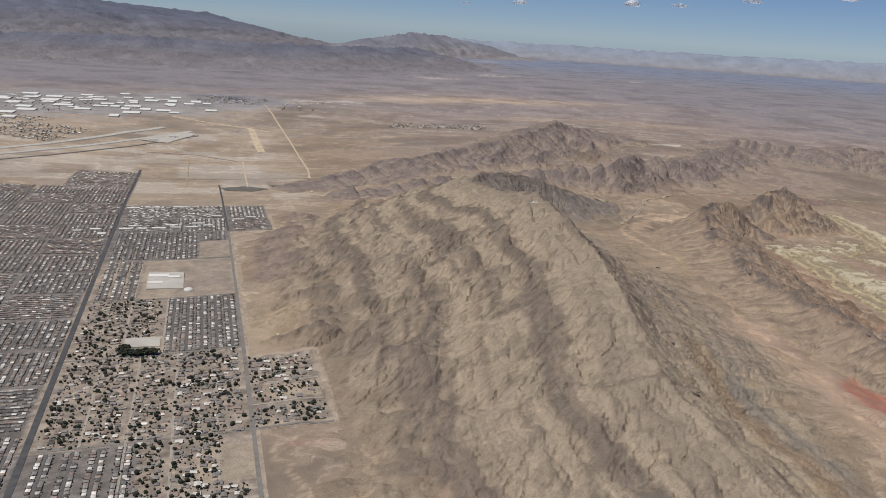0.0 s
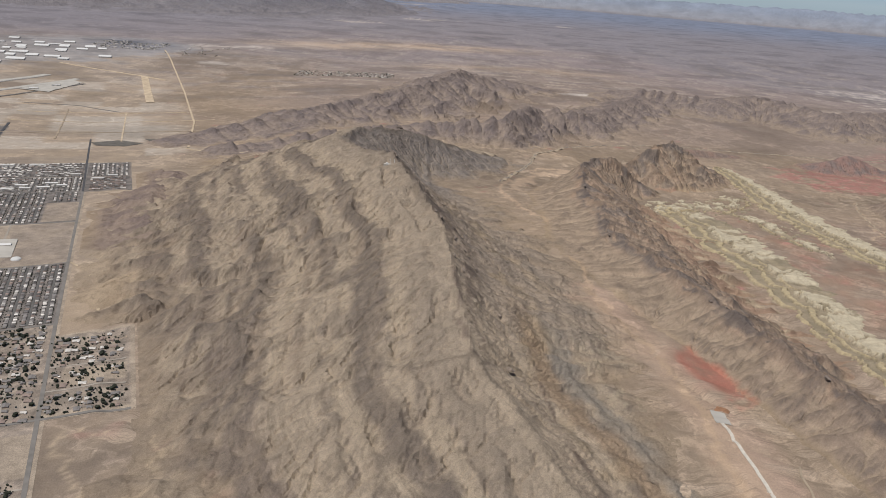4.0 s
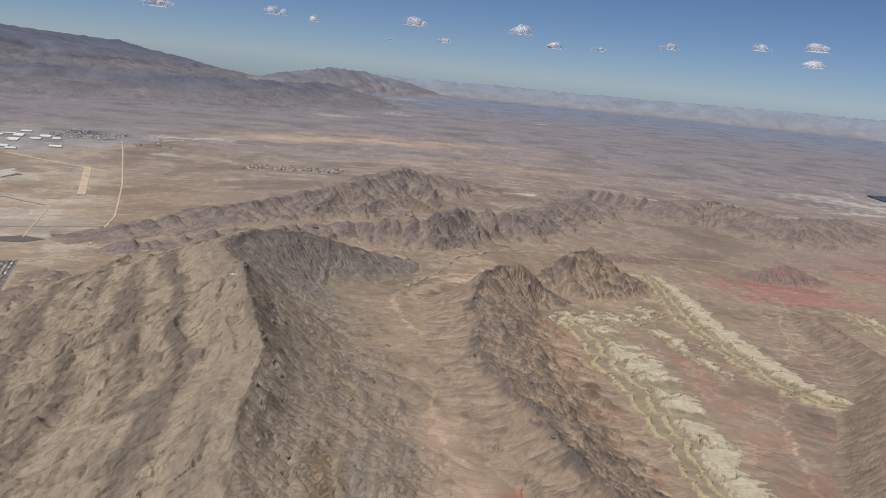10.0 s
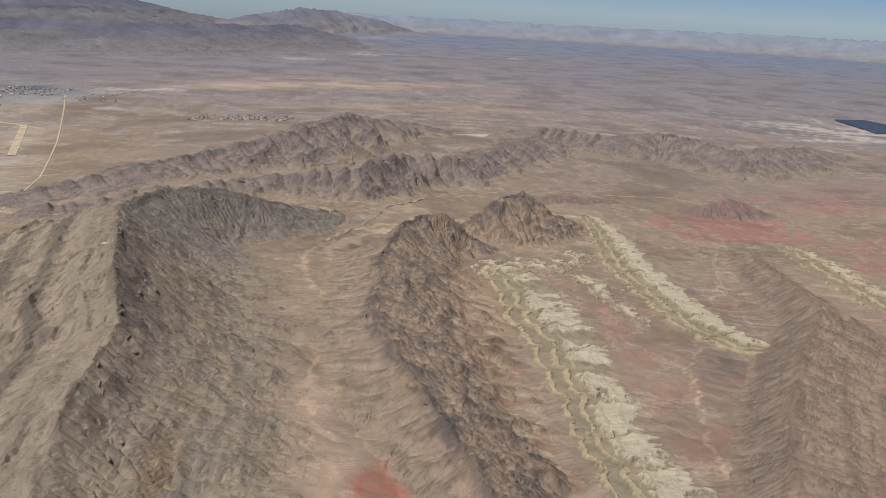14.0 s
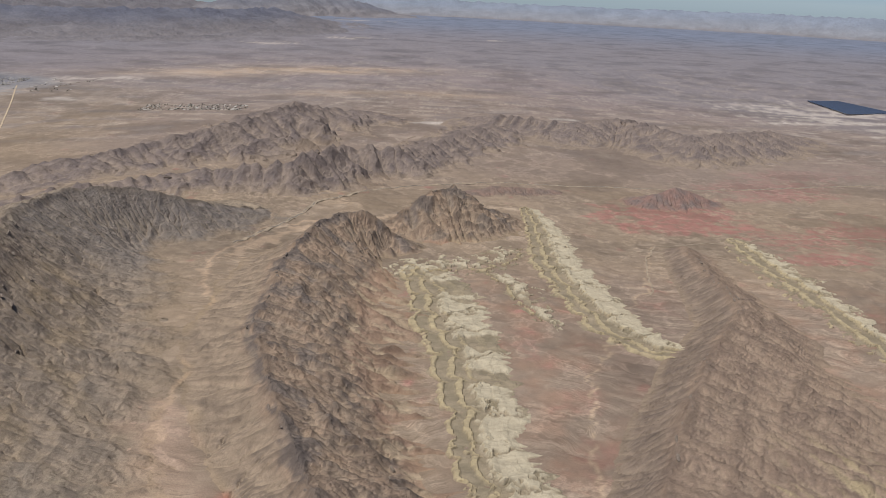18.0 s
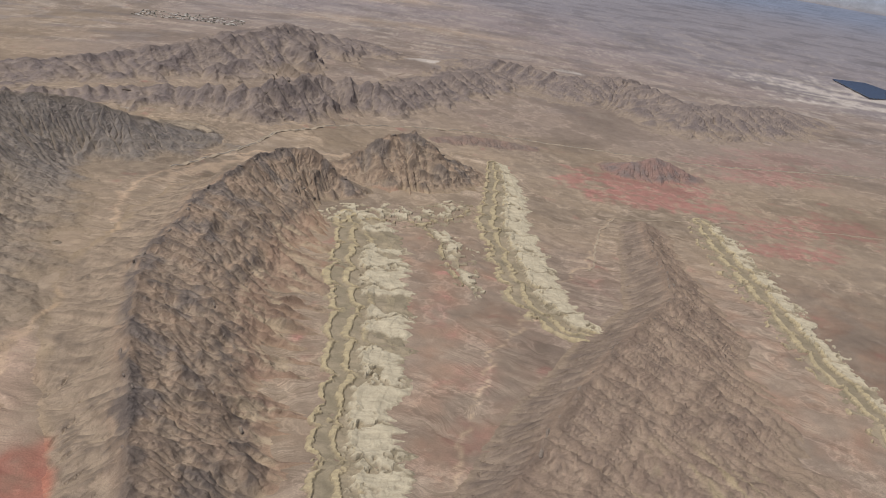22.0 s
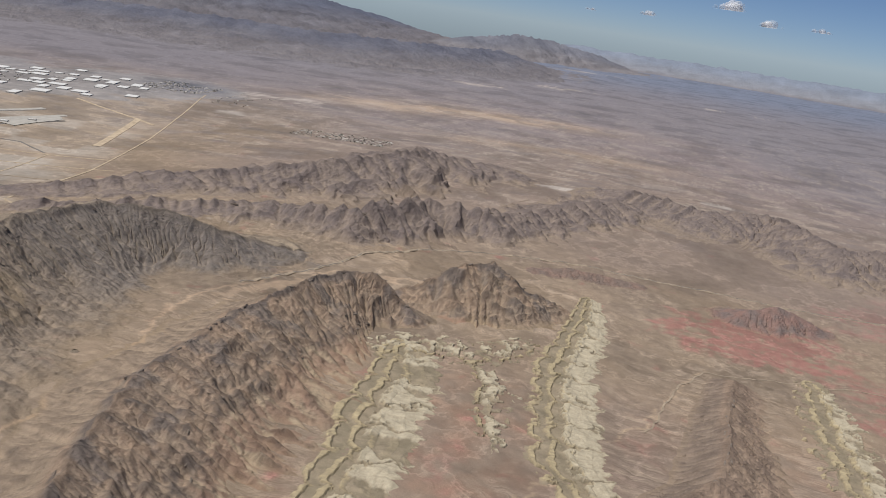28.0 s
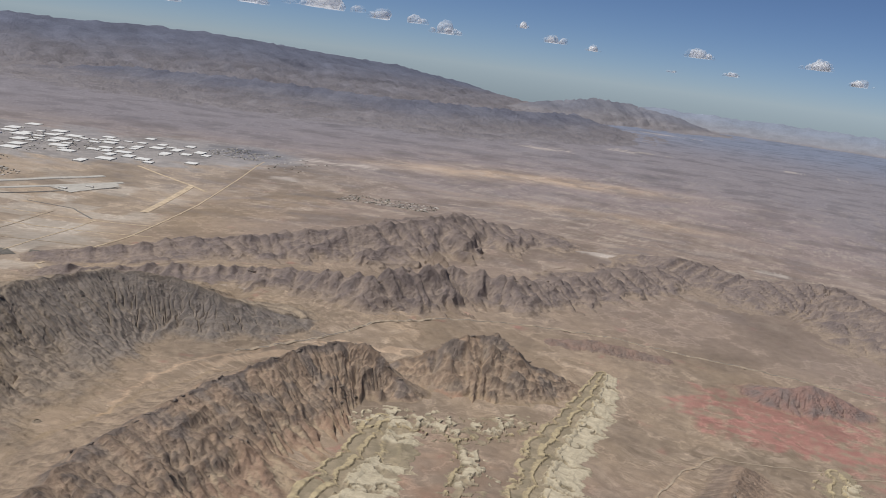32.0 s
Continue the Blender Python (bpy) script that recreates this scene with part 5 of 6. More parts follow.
shape = ((CE <= 0.8) & (CN < 294)) | ((CE <= -55) & (CN < 426) & (CE > -98)) | ((CE <= -97) & (CN < 346)) | ((CE >= 0) & (CE < 21.5) & (CN > 0) & (CN < 48)) | ((CE >= 0) & (CE < 22.5) & (CN > 225) & (CN < 294))
shape &= CE > -92 - 0.30 * CN.clip(-40, None)
tagged(sheet("town_ground", CX, CY, floor_at(CX, CY) + 0.06, keep=shape, tint=YC, material=YARD), "brown dirt yards and lots between the houses", "ground", kind="structure")

# main streets, then smaller ones
street("road_1", -53.5, -120, -56.5, 440, 1.9, ASPHALT, "wide dark asphalt avenue through the suburb", 0.16)
for i, nn in enumerate((0, 57.5, 115.5, 172, 226)):
    street("road_%d" % (i + 2), -100 - 0.3 * nn, nn, 21 if nn == 0 else 0, nn, 1.1, STREET, "grey cross street of the suburb", 0.14)
street("road_7", 0, -75, 0, 293, 1.2, STREET, "straight street along the suburb's eastern edge", 0.13)
street("road_8", -57, 293, -57, 330, 1.6, ASPHALT, "dark asphalt street", 0.17)
street("road_9", 0, 226, -2, 372, 1.1, ASPHALT, "dark asphalt street north to the ponds", 0.17)
for i, (ee, n0, n1) in enumerate(((-25, 57, 115), (-25, 115, 172), (-37.5, 57, 172), (-9, -75, 57), (-20, -75, 57), (-31, -28, 57), (-42, 0, 57))):
    street("lane_%d" % (i + 1), ee, n0, ee, n1, 0.8, LANE, "narrow grey residential lane", 0.12)
for i, (nn, e0, e1) in enumerate(((27.5, 0, 20), (14, 0, 20), (-28, -28, 0), (86, -53, -38), (258, -57, 21))):
    street("lane_%d" % (i + 21), e0, nn, e1, nn, 0.7, LANE, "narrow grey residential lane", 0.115)


def slab(name, e0, e1, n0, n1, material, label, lift=0.14, category="lot", h=0.06):
    bm = bmesh.new()
    x, y = town((e0 + e1) / 2, (n0 + n1) / 2)
    z = max(float(town_floor(a, b)) for a in (e0, e1) for b in (n0, n1))
    box(bm, (e0 - e1) / 2, (e1 - e0) / 2, (n0 - n1) / 2, (n1 - n0) / 2, -1.2, h)
    ob = part(name, bm, material)
    ob.matrix_basis = pose(x, y, z + lift, 0, 0, 20.2)
    return tagged(ob, label, category, kind="structure")


slab("park_lawn", -37, -30, 58, 64, TURF, "dark green turf of a small park under trees", 0.1, "lawn")
slab("park_court", -37, -26, 65, 73, CONCRETE, "pale paved court of the park", 0.12, "pavement")
slab("school_lot", -34, -20, 128, 150, CONCRETE, "pale paved school ground", 0.1, "lot")


def building(name, x, y, w, d, h, turn, roof, label, category="building", group="", doors=0):
    """A flat-roofed building: walls, parapet, roof, and loading doors along one side."""
    root = new(name)
    bm = bmesh.new()
    box(bm, -w / 2, w / 2, -d / 2, d / 2, -0.6, h)
    part("wall_shell", bm, BLOCK, root)
    bm = bmesh.new()
    box(bm, -w / 2 + 0.12, w / 2 - 0.12, -d / 2 + 0.12, d / 2 - 0.12, h, h + 0.07)
    part("roof", bm, roof, root)
    for sx, sy, ex, ey in ((-w / 2, -d / 2, w / 2, -d / 2 + 0.12), (-w / 2, d / 2 - 0.12, w / 2, d / 2), (-w / 2, -d / 2 + 0.12, -w / 2 + 0.12, d / 2 - 0.12), (w / 2 - 0.12, -d / 2 + 0.12, w / 2, d / 2 - 0.12)):
        bm = bmesh.new()
        box(bm, sx, ex, sy, ey, h, h + 0.16)
        part("parapet", bm, BLOCK, root)
    for k in range(doors):
        bm = bmesh.new()
        cx = -w / 2 + w * (k + 0.5) / doors
        box(bm, cx - 0.25 * w / doors, cx + 0.25 * w / doors, -d / 2 - 0.03, -d / 2, -0.1, h * 0.55)
        part("loading_door", bm, DOOR, root)
    root.matrix_basis = pose(x, y, float(floor_at(x, y)) + 0.1, 0, 0, turn)
    return tagged(root, label, category, group)


BLOCK = plain("tilt_up_concrete", (0.47, 0.44, 0.39), 0.85, 0.1, 0.5)
DOOR = plain("steel_door", (0.16, 0.17, 0.18), 0.6, 0.1, 1.0)
for e, n, w, d in ((-30, 146, 8, 4), (-24, 143, 5, 3), (-31, 136, 6, 2.5)):
    building("school_building", *town(e, n), w, d, 0.6, 20.2, WHITE, "low school building with a pale flat roof", "building", "school buildings")
bm = bmesh.new()
bmesh.ops.create_uvsphere(bm, u_segments=20, v_segments=8, radius=1.9)
bmesh.ops.delete(bm, geom=[v for v in bm.verts if v.co.z < -0.01], context="VERTS")
for v in bm.verts:
    v.co.z *= 0.5
tank = part("water_tank", bm, WHITE)
tank.location = (*town(-18, 125), float(town_floor(-18, 125)) + 0.1)
tagged(tank, "round white domed water tank", "tank")
for e, n, w, d in ((-50, 232, 6, 2.4), (-42, 232, 5, 2), (-34, 233, 7, 2), (-26, 234, 5, 2), (-18, 235, 6, 2), (-10, 238, 5, 2), (-47, 238, 4, 2), (-28, 240, 6, 2), (-15, 243, 6, 2), (-50, 284, 7, 2.2), (-40, 286, 8, 2), (-25, 287, 8, 2), (-64, 232, 5, 2.4), (-72, 229, 4, 2), (-60, 222, 4, 3), (-5, 262, 5, 1.6), (6, 252, 6, 1.6), (13, 258, 5, 1.6)):
    building("apartment_block", *town(e, n), w, d, 0.75, 20.2, WHITE, "long apartment block with a white flat roof", "building", "apartment blocks", 4)


def tree(x, y, z, s, seed):
    """A broad tree: tapered trunk, limbs, and a crown of many clumps."""
    r = random.Random(seed)
    root = new("tree")
    bm = bmesh.new()
    bmesh.ops.create_cone(bm, cap_ends=True, segments=7, radius1=0.09, radius2=0.05, depth=0.8, matrix=Matrix.Translation((0, 0, 0.3)))
    for k in range(4):
        a = k * 1.6 + r.random()
        bmesh.ops.create_cone(bm, cap_ends=True, segments=5, radius1=0.04, radius2=0.015, depth=0.6, matrix=Matrix.Translation((0.2 * math.cos(a), 0.2 * math.sin(a), 0.85)) @ Euler((0.7 * math.sin(-a), 0.7 * math.cos(a), 0)).to_matrix().to_4x4())
    part("trunk", bm, BARK, root)
    m = Mass()
    for k in range(26):
        v, f = CLUMPS[k % 6]
        a, q = r.random() * 6.28, math.sqrt(r.random()) * 0.75
        m.add(v, f, q * math.cos(a), q * math.sin(a), 0.65 + 0.6 * r.random() * (1 - q), r.random() * 6, 0.3 + 0.3 * r.random())
    crown = join("crown", m.v, m.f, LEAF)
    crown.parent = root
    root.matrix_basis = pose(x, y, z) @ Matrix.Diagonal((s, s, s, 1))
    return tagged(root, "dark green broad tree beside the park lawn", "tree", "park trees")


for k in range(22):
    e, n = (-37.2 + 0.9 * (k % 3), 58.2 + 2.0 * (k // 3)) if k < 10 else (-34.5 + 0.75 * (k - 10), 58.4)
    tree(*town(e + rng.normal(0, 0.4), n + rng.normal(0, 0.5)), float(town_floor(e, n)), rng.uniform(1.1, 1.9), k)

# ---- the airfield and warehouses beyond the suburb ----
def patch(name, corners, material, label, lift=0.15, category="pavement", step=1.0):
    """A paved or graded field with the given corners, laid over the plain."""
    c = np.array(corners, float)
    xs, ys = np.arange(c[:, 0].min() - step, c[:, 0].max() + 2 * step, step), np.arange(c[:, 1].min() - step, c[:, 1].max() + 2 * step, step)
    X, Y = np.meshgrid(xs, ys)
    inside = np.zeros(X.shape, bool)
    for (ax, ay), (bx, by) in zip(c, np.roll(c, -1, 0)):
        inside ^= ((ay > Y) != (by > Y)) & (X < (bx - ax) * (Y - ay) / (by - ay + 1e-9) + ax)
    return tagged(sheet(name, xs, ys, floor_at(X, Y) + lift, keep=inside, material=material), label, category, kind="structure")


ribbon("runway_1", [(-590, 395), (-560, 500), (-500, 740)], 8, CONCRETE, "long pale concrete runway of the airfield", 0.3, "runway")
ribbon("runway_2", [(-570, 395), (-540, 500), (-470, 734)], 7, CONCRETE, "second pale concrete runway of the airfield", 0.3, "runway")
ribbon("taxiway", [(-552, 380), (-520, 500), (-455, 715)], 3, STREET, "grey taxiway beside the runways", 0.28, "taxiway")
patch("apron", [(-487, 660), (-474, 729), (-459, 716), (-463, 659)], CONCRETE, "grey concrete aircraft apron", 0.5)
ribbon("dirt_strip", [(-425, 785), (-375, 655)], 7, DIRT, "broad pale graded dirt airstrip", 0.3, "airstrip")
ribbon("dirt_strip_2", [(-520, 813), (-425, 786), (-400, 775)], 3, DIRT, "pale graded dirt strip crossing the plain", 0.3, "airstrip")
ribbon("dirt_road_1", [(-470, 985), (-433, 894), (-365, 717), (-312, 566), (-283, 455)], 1.5, DIRT, "straight pale dirt road along the plain's edge", 0.28)
ribbon("dirt_road_2", [(-283, 455), (-262, 440), (-238, 446), (-215, 452)], 1.6, DIRT, "pale dirt road at the mountain's foot", 0.2, wob=2)
ribbon("road_10", [(-460, 608), (-420, 620), (-380, 600)], 1.6, STREET, "grey road across the plain", 0.25)
for i, (a, b) in enumerate((((-431, 530), (-300, 578)), ((-415, 480), (-283, 528)), ((-445, 570), (-330, 612)), ((-372, 470), (-420, 600)), ((-330, 470), (-375, 600)))):
    ribbon("field_track_%d" % (i + 1), [a, b], 1.1, DIRT_DIM if i % 2 else DIRT, "thin track along a field's edge", 0.22)
for i, c in enumerate(([(-345, 462), (-332, 474), (-316, 466), (-322, 455), (-338, 452)], [(-318, 482), (-304, 486), (-300, 478), (-312, 474)])):
    patch("dry_basin_%d" % (i + 1), c, plain("basin_mud", (0.11, 0.10, 0.085), 0.8, 0.3, 0.4), "dark muddy floor of a retention basin", 0.2, "basin")
for w, p in ((4.0, (-478, 665)), (3.0, (-470, 690))):
    building("hangar", *p, 7, w, 1.2, 18, WHITE, "white metal aircraft hangar on the apron", "hangar", "hangars", 2)

DISTRICT = [(-686, 865, 16, 7), (-649, 826, 17, 6), (-617, 806, 14, 5), (-701, 817, 12, 7), (-654, 762, 15, 6), (-654, 727, 12, 6), (-654, 989, 10, 5), (-584, 838, 8, 6), (-566, 849, 10, 6), (-593, 929, 13, 6),
            (-573, 943, 9, 8), (-559, 946, 9, 8), (-568, 777, 8, 6), (-646, 904, 14, 5), (-672, 788, 13, 6), (-549, 958, 10, 7), (-620, 870, 12, 5), (-700, 900, 16, 6), (-735, 850, 16, 7), (-760, 800, 18, 8), (-720, 770, 15, 7)]
DISTRICT += [(-610, 960, 9, 5), (-585, 985, 10, 5), (-545, 925, 10, 5), (-530, 945, 8, 5), (-560, 905, 10, 6), (-600, 895, 8, 4), (-630, 945, 9, 4), (-680, 940, 12, 5), (-780, 880, 14, 7), (-820, 830, 16, 7), (-740, 720, 15, 7), (-700, 700, 12, 6), (-635, 700, 10, 5), (-800, 930, 14, 6), (-850, 890, 16, 7)]
for k in range(26):
    DISTRICT.append((round(-880 + 14.5 * k + 20 * math.sin(k * 2.1)), round(905 - 7 * abs(k - 16) + 45 * math.sin(k * 1.3)), 9 + k % 4 * 2, 4 + k % 3))
sites = random.Random(21)
for k in range(64):
    u, v = sites.uniform(-150, 150), sites.uniform(-70, 60)
    DISTRICT.append((round(-700 + u * 0.94 - v * 0.35), round(860 + u * 0.35 + v * 0.94), sites.choice((7, 9, 12, 15)), sites.choice((2.5, 3.5, 5))))
kept = []
for x, y, w, d in DISTRICT:
    if all(math.hypot(x - a, (y - b)) > 0.62 * max(w + c, 2.2 * (d + e)) for a, b, c, e in kept):
        kept.append((x, y, w, d))
for x, y, w, d in kept:
    building("warehouse", x, y, 1.2 * w, 3.2 * d, 0.75, 20.2, WHITE, "large warehouse with a white flat roof", "warehouse", "warehouses", 6)
far_mass, far_roofs, far_trees = Mass(), Mass(), Mass()
quarter = [(-575, 640, 34, 40, 260), (-236, 868, 52, 20, 190), (-520, 1010, 40, 40, 160), (-640, 690, 40, 30, 110), (-700, 830, 80, 80, 160), (-430, 1000, 30, 60, 30)]
for cx, cy, rx, ry, count in quarter:
    for _ in range(count):
        x, y = cx + rx * rng.uniform(-1, 1), cy + ry * rng.uniform(-1, 1)
        z = float(floor_at(x, y)) + 0.2
        s = rng.uniform(0.7, 1.7)
        wv, wf, rv, rf = house_shape(1.6 * s, 1.0 * s, 0.4, 0.2, 0)
        far_mass.add(wv, wf, x, y, z, turn0)
        far_roofs.add(rv, rf, x, y, z, turn0)
        v, f = CLUMPS[int(rng.integers(6))]
        far_trees.add(v, f, x + rng.normal(0, 2), y + rng.normal(0, 2), z, 0, rng.uniform(0.6, 1.5))
tagged(join("distant_sheds", far_mass.v, far_mass.f, WALL), "distant low sheds and base buildings on the plain", "buildings", kind="stuff")
tagged(join("distant_roofs", far_roofs.v, far_roofs.f, ROOF_PALE), "pale roofs of distant sheds and yards", "roofs", kind="stuff")
tagged(join("distant_trees", far_trees.v, far_trees.f, LEAF), "dark trees among the distant buildings", "trees", kind="stuff")

# ---- desert roads, the quarry pad, and the solar field ----
ribbon("highway_verge", [(-95, 395), (-88, 415), (-74, 452), (-66, 488), (-39, 530), (0, 558), (54, 578), (133, 588), (171, 590), (240, 600), (420, 640)], 2.6, DIRT_DIM, "pale graded dirt verge along the desert highway", 0.1, "verge", wob=0.6)
ribbon("highway", [(-95, 395), (-88, 415), (-74, 452), (-66, 488), (-39, 530), (0, 558), (54, 578), (133, 588), (171, 590), (240, 600), (420, 640)], 0.8, plain("faded_asphalt", (0.15, 0.135, 0.12), 0.9, 0.12, 0.5), "narrow grey desert highway through the gap", 0.18, wob=1.0)
ribbon("dirt_road_3", [(102, 358), (114, 412), (125, 441), (149, 451), (206, 470), (295, 478), (420, 500)], 0.85, DIRT_DIM, "winding pale dirt road across the red flats", 0.15, wob=2.0)
ribbon("dirt_road_4", [(-53.5, 135), (-51.6, 117), (-50, 104), (-51, 86), (-49, 50)], 0.95, plain("gravel_road", (0.46, 0.42, 0.36), 0.95, 0.12, 1.0), "pale gravel road leading to a small pad", 0.15)
ribbon("dirt_road_5", [(-50, 101), (-55.5, 98.5), (-58.5, 87), (-60, 60)], 0.7, DIRT, "pale dirt branch road", 0.13, wob=0.6)
ribbon("dirt_road_6", [(-39, 121), (-40, 109), (-45.5, 96), (-49, 88)], 0.6, DIRT_DIM, "faint dirt loop track", 0.13, wob=0.8)
ribbon("trail_1", [(-232, 262), (-222, 250), (-218, 236), (-228, 222), (-240, 214)], 0.8, DIRT, "pale dirt trail over the foothills", 0.15, wob=2)
ribbon("trail_2", [(-259, 236), (-246, 222), (-238, 205), (-232, 190)], 0.9, DIRT, "pale dirt trail beside the suburb", 0.15, wob=2)
patch("gravel_pad", [(-55, 140), (-52, 140.4), (-51.6, 135.2), (-54.8, 134.8)], CONCRETE, "small pale gravel pad in the red wash", 0.2, "pad")
bm = bmesh.new()
bmesh.ops.create_uvsphere(bm, u_segments=14, v_segments=7, radius=2.2)
for v in bm.verts:
    v.co.x, v.co.z = v.co.x * 1.3, v.co.z * 0.22 * (1 + 0.4 * noise.noise(v.co * 1.3))
mound = part("spoil_mound", bm, plain("spoil", (0.24, 0.13, 0.075), 0.95, 0.3, 2.0))
mound.location = (-51.5, 143.5, float(floor_at(-51.5, 143.5)))
tagged(mound, "small orange-brown spoil mound beside the pad", "mound")
for a in np.arange(0, 16):
    u0, u1 = a / 16, (a + 0.82) / 16
    q = lambda u, v: (573 * (1 - u) * (1 - v) + 627 * u * (1 - v) + 566 * (1 - u) * v + 650 * u * v, 1254 * (1 - u) * (1 - v) + 1267 * u * (1 - v) + 1112 * (1 - u) * v + 1146 * u * v)
    bm = bmesh.new()
    z = float(floor_at(600.0, 1190.0)) + 1.2
    bm.faces.new([bm.verts.new((*q(u, v), z + (0.4 if u == u1 else 0))) for u, v in ((u0, 1), (u1, 1), (u1, 0), (u0, 0))])
    ext = bmesh.ops.extrude_face_region(bm, geom=bm.faces[:])
    bmesh.ops.translate(bm, verts=[v for v in ext["geom"] if isinstance(v, bmesh.types.BMVert)], vec=(0, 0, 0.15))
    bmesh.ops.recalc_face_normals(bm, faces=bm.faces[:])
    tagged(part("solar_array", bm, PANEL), "dark blue row of a solar field on the plain", "solar array", "solar field")

# ---- crags standing out of the ridges ----
DARK_ROCK = plain("dark_crag", (0.165, 0.135, 0.112), 0.95, 0.3, 1.2)
BROWN_ROCK = plain("brown_crag", (0.185, 0.150, 0.120), 0.95, 0.3, 1.2)


def crag_mesh(seed, material):
    """A jagged block of bedded rock."""
    bm = bmesh.new()
    bmesh.ops.create_icosphere(bm, subdivisions=2, radius=1.0)
    off = Vector((seed * 5.3, seed * 2.1, 0))
    for v in bm.verts:
        k = 1 + 0.5 * noise.noise(v.co * 1.6 + off) + 0.25 * noise.noise(v.co * 4 + off)
        v.co = Vector((round(v.co.x * k * 2.5) / 2.5 * 0.6 + v.co.x * k * 0.4, v.co.y * k, v.co.z * k))
    me = bpy.data.meshes.new("crag")
    bm.to_mesh(me)
    bm.free()
    me.materials.append(material)
    return me


def surface(name, x, y):
    xs, ys, z = GRIDS[name]
    return float(z[min(max(int((y - ys[0]) / (ys[1] - ys[0])), 0), len(ys) - 1), min(max(int((x - xs[0]) / (xs[1] - xs[0])), 0), len(xs) - 1)])


def crags(thing, nodes, count, spread, size, meshes, lo=0.0, hi=1.0):
    """Sets crags along the crest of a ridge, as parts of it."""
    r = random.Random(count)
    for k in range(count):
        t = (lo + (hi - lo) * (k + r.random()) / count) * (len(nodes) - 1)
        i = min(int(t), len(nodes) - 2)
        (ax, ay, *_), (bx, by, *_) = nodes[i], nodes[i + 1]
        u = t - i
        d = math.hypot(bx - ax, by - ay)
        side = r.uniform(*spread)
        x, y = ax + (bx - ax) * u + (by - ay) / d * side, ay + (by - ay) * u - (bx - ax) / d * side
        s = size * r.uniform(0.5, 1.3)
        o = new("crag", meshes[k % len(meshes)])
        o.parent = thing
        o.matrix_basis = pose(x, y, surface(thing.name, x, y) - 0.22 * s, r.uniform(-12, 12), r.uniform(-12, 12), math.degrees(math.atan2(-(bx - ax), by - ay)) + r.uniform(-15, 15)) @ Matrix.Diagonal((0.55 * s, 1.9 * s, 0.6 * s, 1))


DARKS, BROWNS = [crag_mesh(k, DARK_ROCK) for k in range(4)], [crag_mesh(k + 10, BROWN_ROCK) for k in range(4)]
crags(MOUNTAIN, FRONT, 46, (0.5, 9.0), 0.62, DARKS, 0.32, 0.62)
crags(MOUNTAIN, FRONT, 30, (2.0, 16.0), 0.8, BROWNS, 0.2, 0.8)
crags(HOGBACK, HOG, 44, (-2.0, 1.0), 0.9, DARKS, 0.2, 1.0)
crags(HOGBACK, HOG, 30, (20.0, 31.0), 0.7, BROWNS, 0.25, 0.9)
crags(PEAK, KNOB, 10, (-2.0, 3.0), 0.9, BROWNS)
crags(VOLCANIC, MID, 24, (-4.0, 5.0), 1.0, BROWNS, 0.1, 0.95)
crags(EASTERN, EAST, 36, (-2.0, 1.5), 0.8, BROWNS, 0.3, 0.98)
bm = bmesh.new()
bmesh.ops.create_cone(bm, cap_ends=False, segments=18, radius1=1.7, radius2=0.9, depth=0.5)
bmesh.ops.create_circle(bm, cap_ends=True, segments=18, radius=1.0, matrix=Matrix.Translation((0, 0, -0.05)))
for v in bm.verts:
    v.co += Vector((0.2, 0.25, 0.12)) * noise.noise(v.co * 1.7)
pit = part("prospect_pit", bm, plain("pit_spoil", (0.20, 0.16, 0.12), 0.95, 0.3, 2.0))
pit.location = (-93.2, 276.7, float(floor_at(-93.2, 276.7)) + 0.2)
tagged(pit, "small round prospect pit with a spoil rim", "pit")

# ---- the radio station on the summit ----
station = new("radio_station")
bm = bmesh.new()
box(bm, -2.6, 2.6, -0.9, 0.9, -0.8, 0.1)
part("pad", bm, CONCRETE, station, "pale graded gravel pad")
bm = bmesh.new()
box(bm, -1.8, -0.9, -0.4, 0.3, 0.1, 0.5)
part("hut", bm, WHITE, station, "white block hut")
for mx in (-0.2, 1.4):
    bm = bmesh.new()
    bmesh.ops.create_cone(bm, cap_ends=True, segments=6, radius1=0.10, radius2=0.04, depth=2.2, matrix=Matrix.Translation((mx, 0, 1.2)))
    part("mast", bm, WHITE, station, "thin pale steel mast")
station.location = (-147, 257, surface("tilted_mountain", -147, 257) + 0.35)
tagged(station, "pale radio station with thin masts on the mountain crest", "radio station")

# ---- clouds ----
CLOUD = bpy.data.materials.new("cloud")
CLOUD.use_nodes = True
_t = CLOUD.node_tree
_t.nodes.remove(_t.nodes["Principled BSDF"])
_d, _l, _c = _t.nodes.new("ShaderNodeBsdfDiffuse"), _t.nodes.new("ShaderNodeBsdfTranslucent"), _t.nodes.new("ShaderNodeBsdfTransparent")
_m1, _m2 = _t.nodes.new("ShaderNodeMixShader"), _t.nodes.new("ShaderNodeMixShader")
_d.inputs["Color"].default_value = _l.inputs["Color"].default_value = (0.98, 0.98, 0.98, 1)
_m1.inputs[0].default_value = 0.85
for _a, _z in ((_d.outputs[0], _m1.inputs[1]), (_l.outputs[0], _m1.inputs[2]), (_c.outputs[0], _m2.inputs[1]), (_m1.outputs[0], _m2.inputs[2]), (_m2.outputs[0], _t.nodes["Material Output"].inputs["Surface"])):
    _t.links.new(_a, _z)
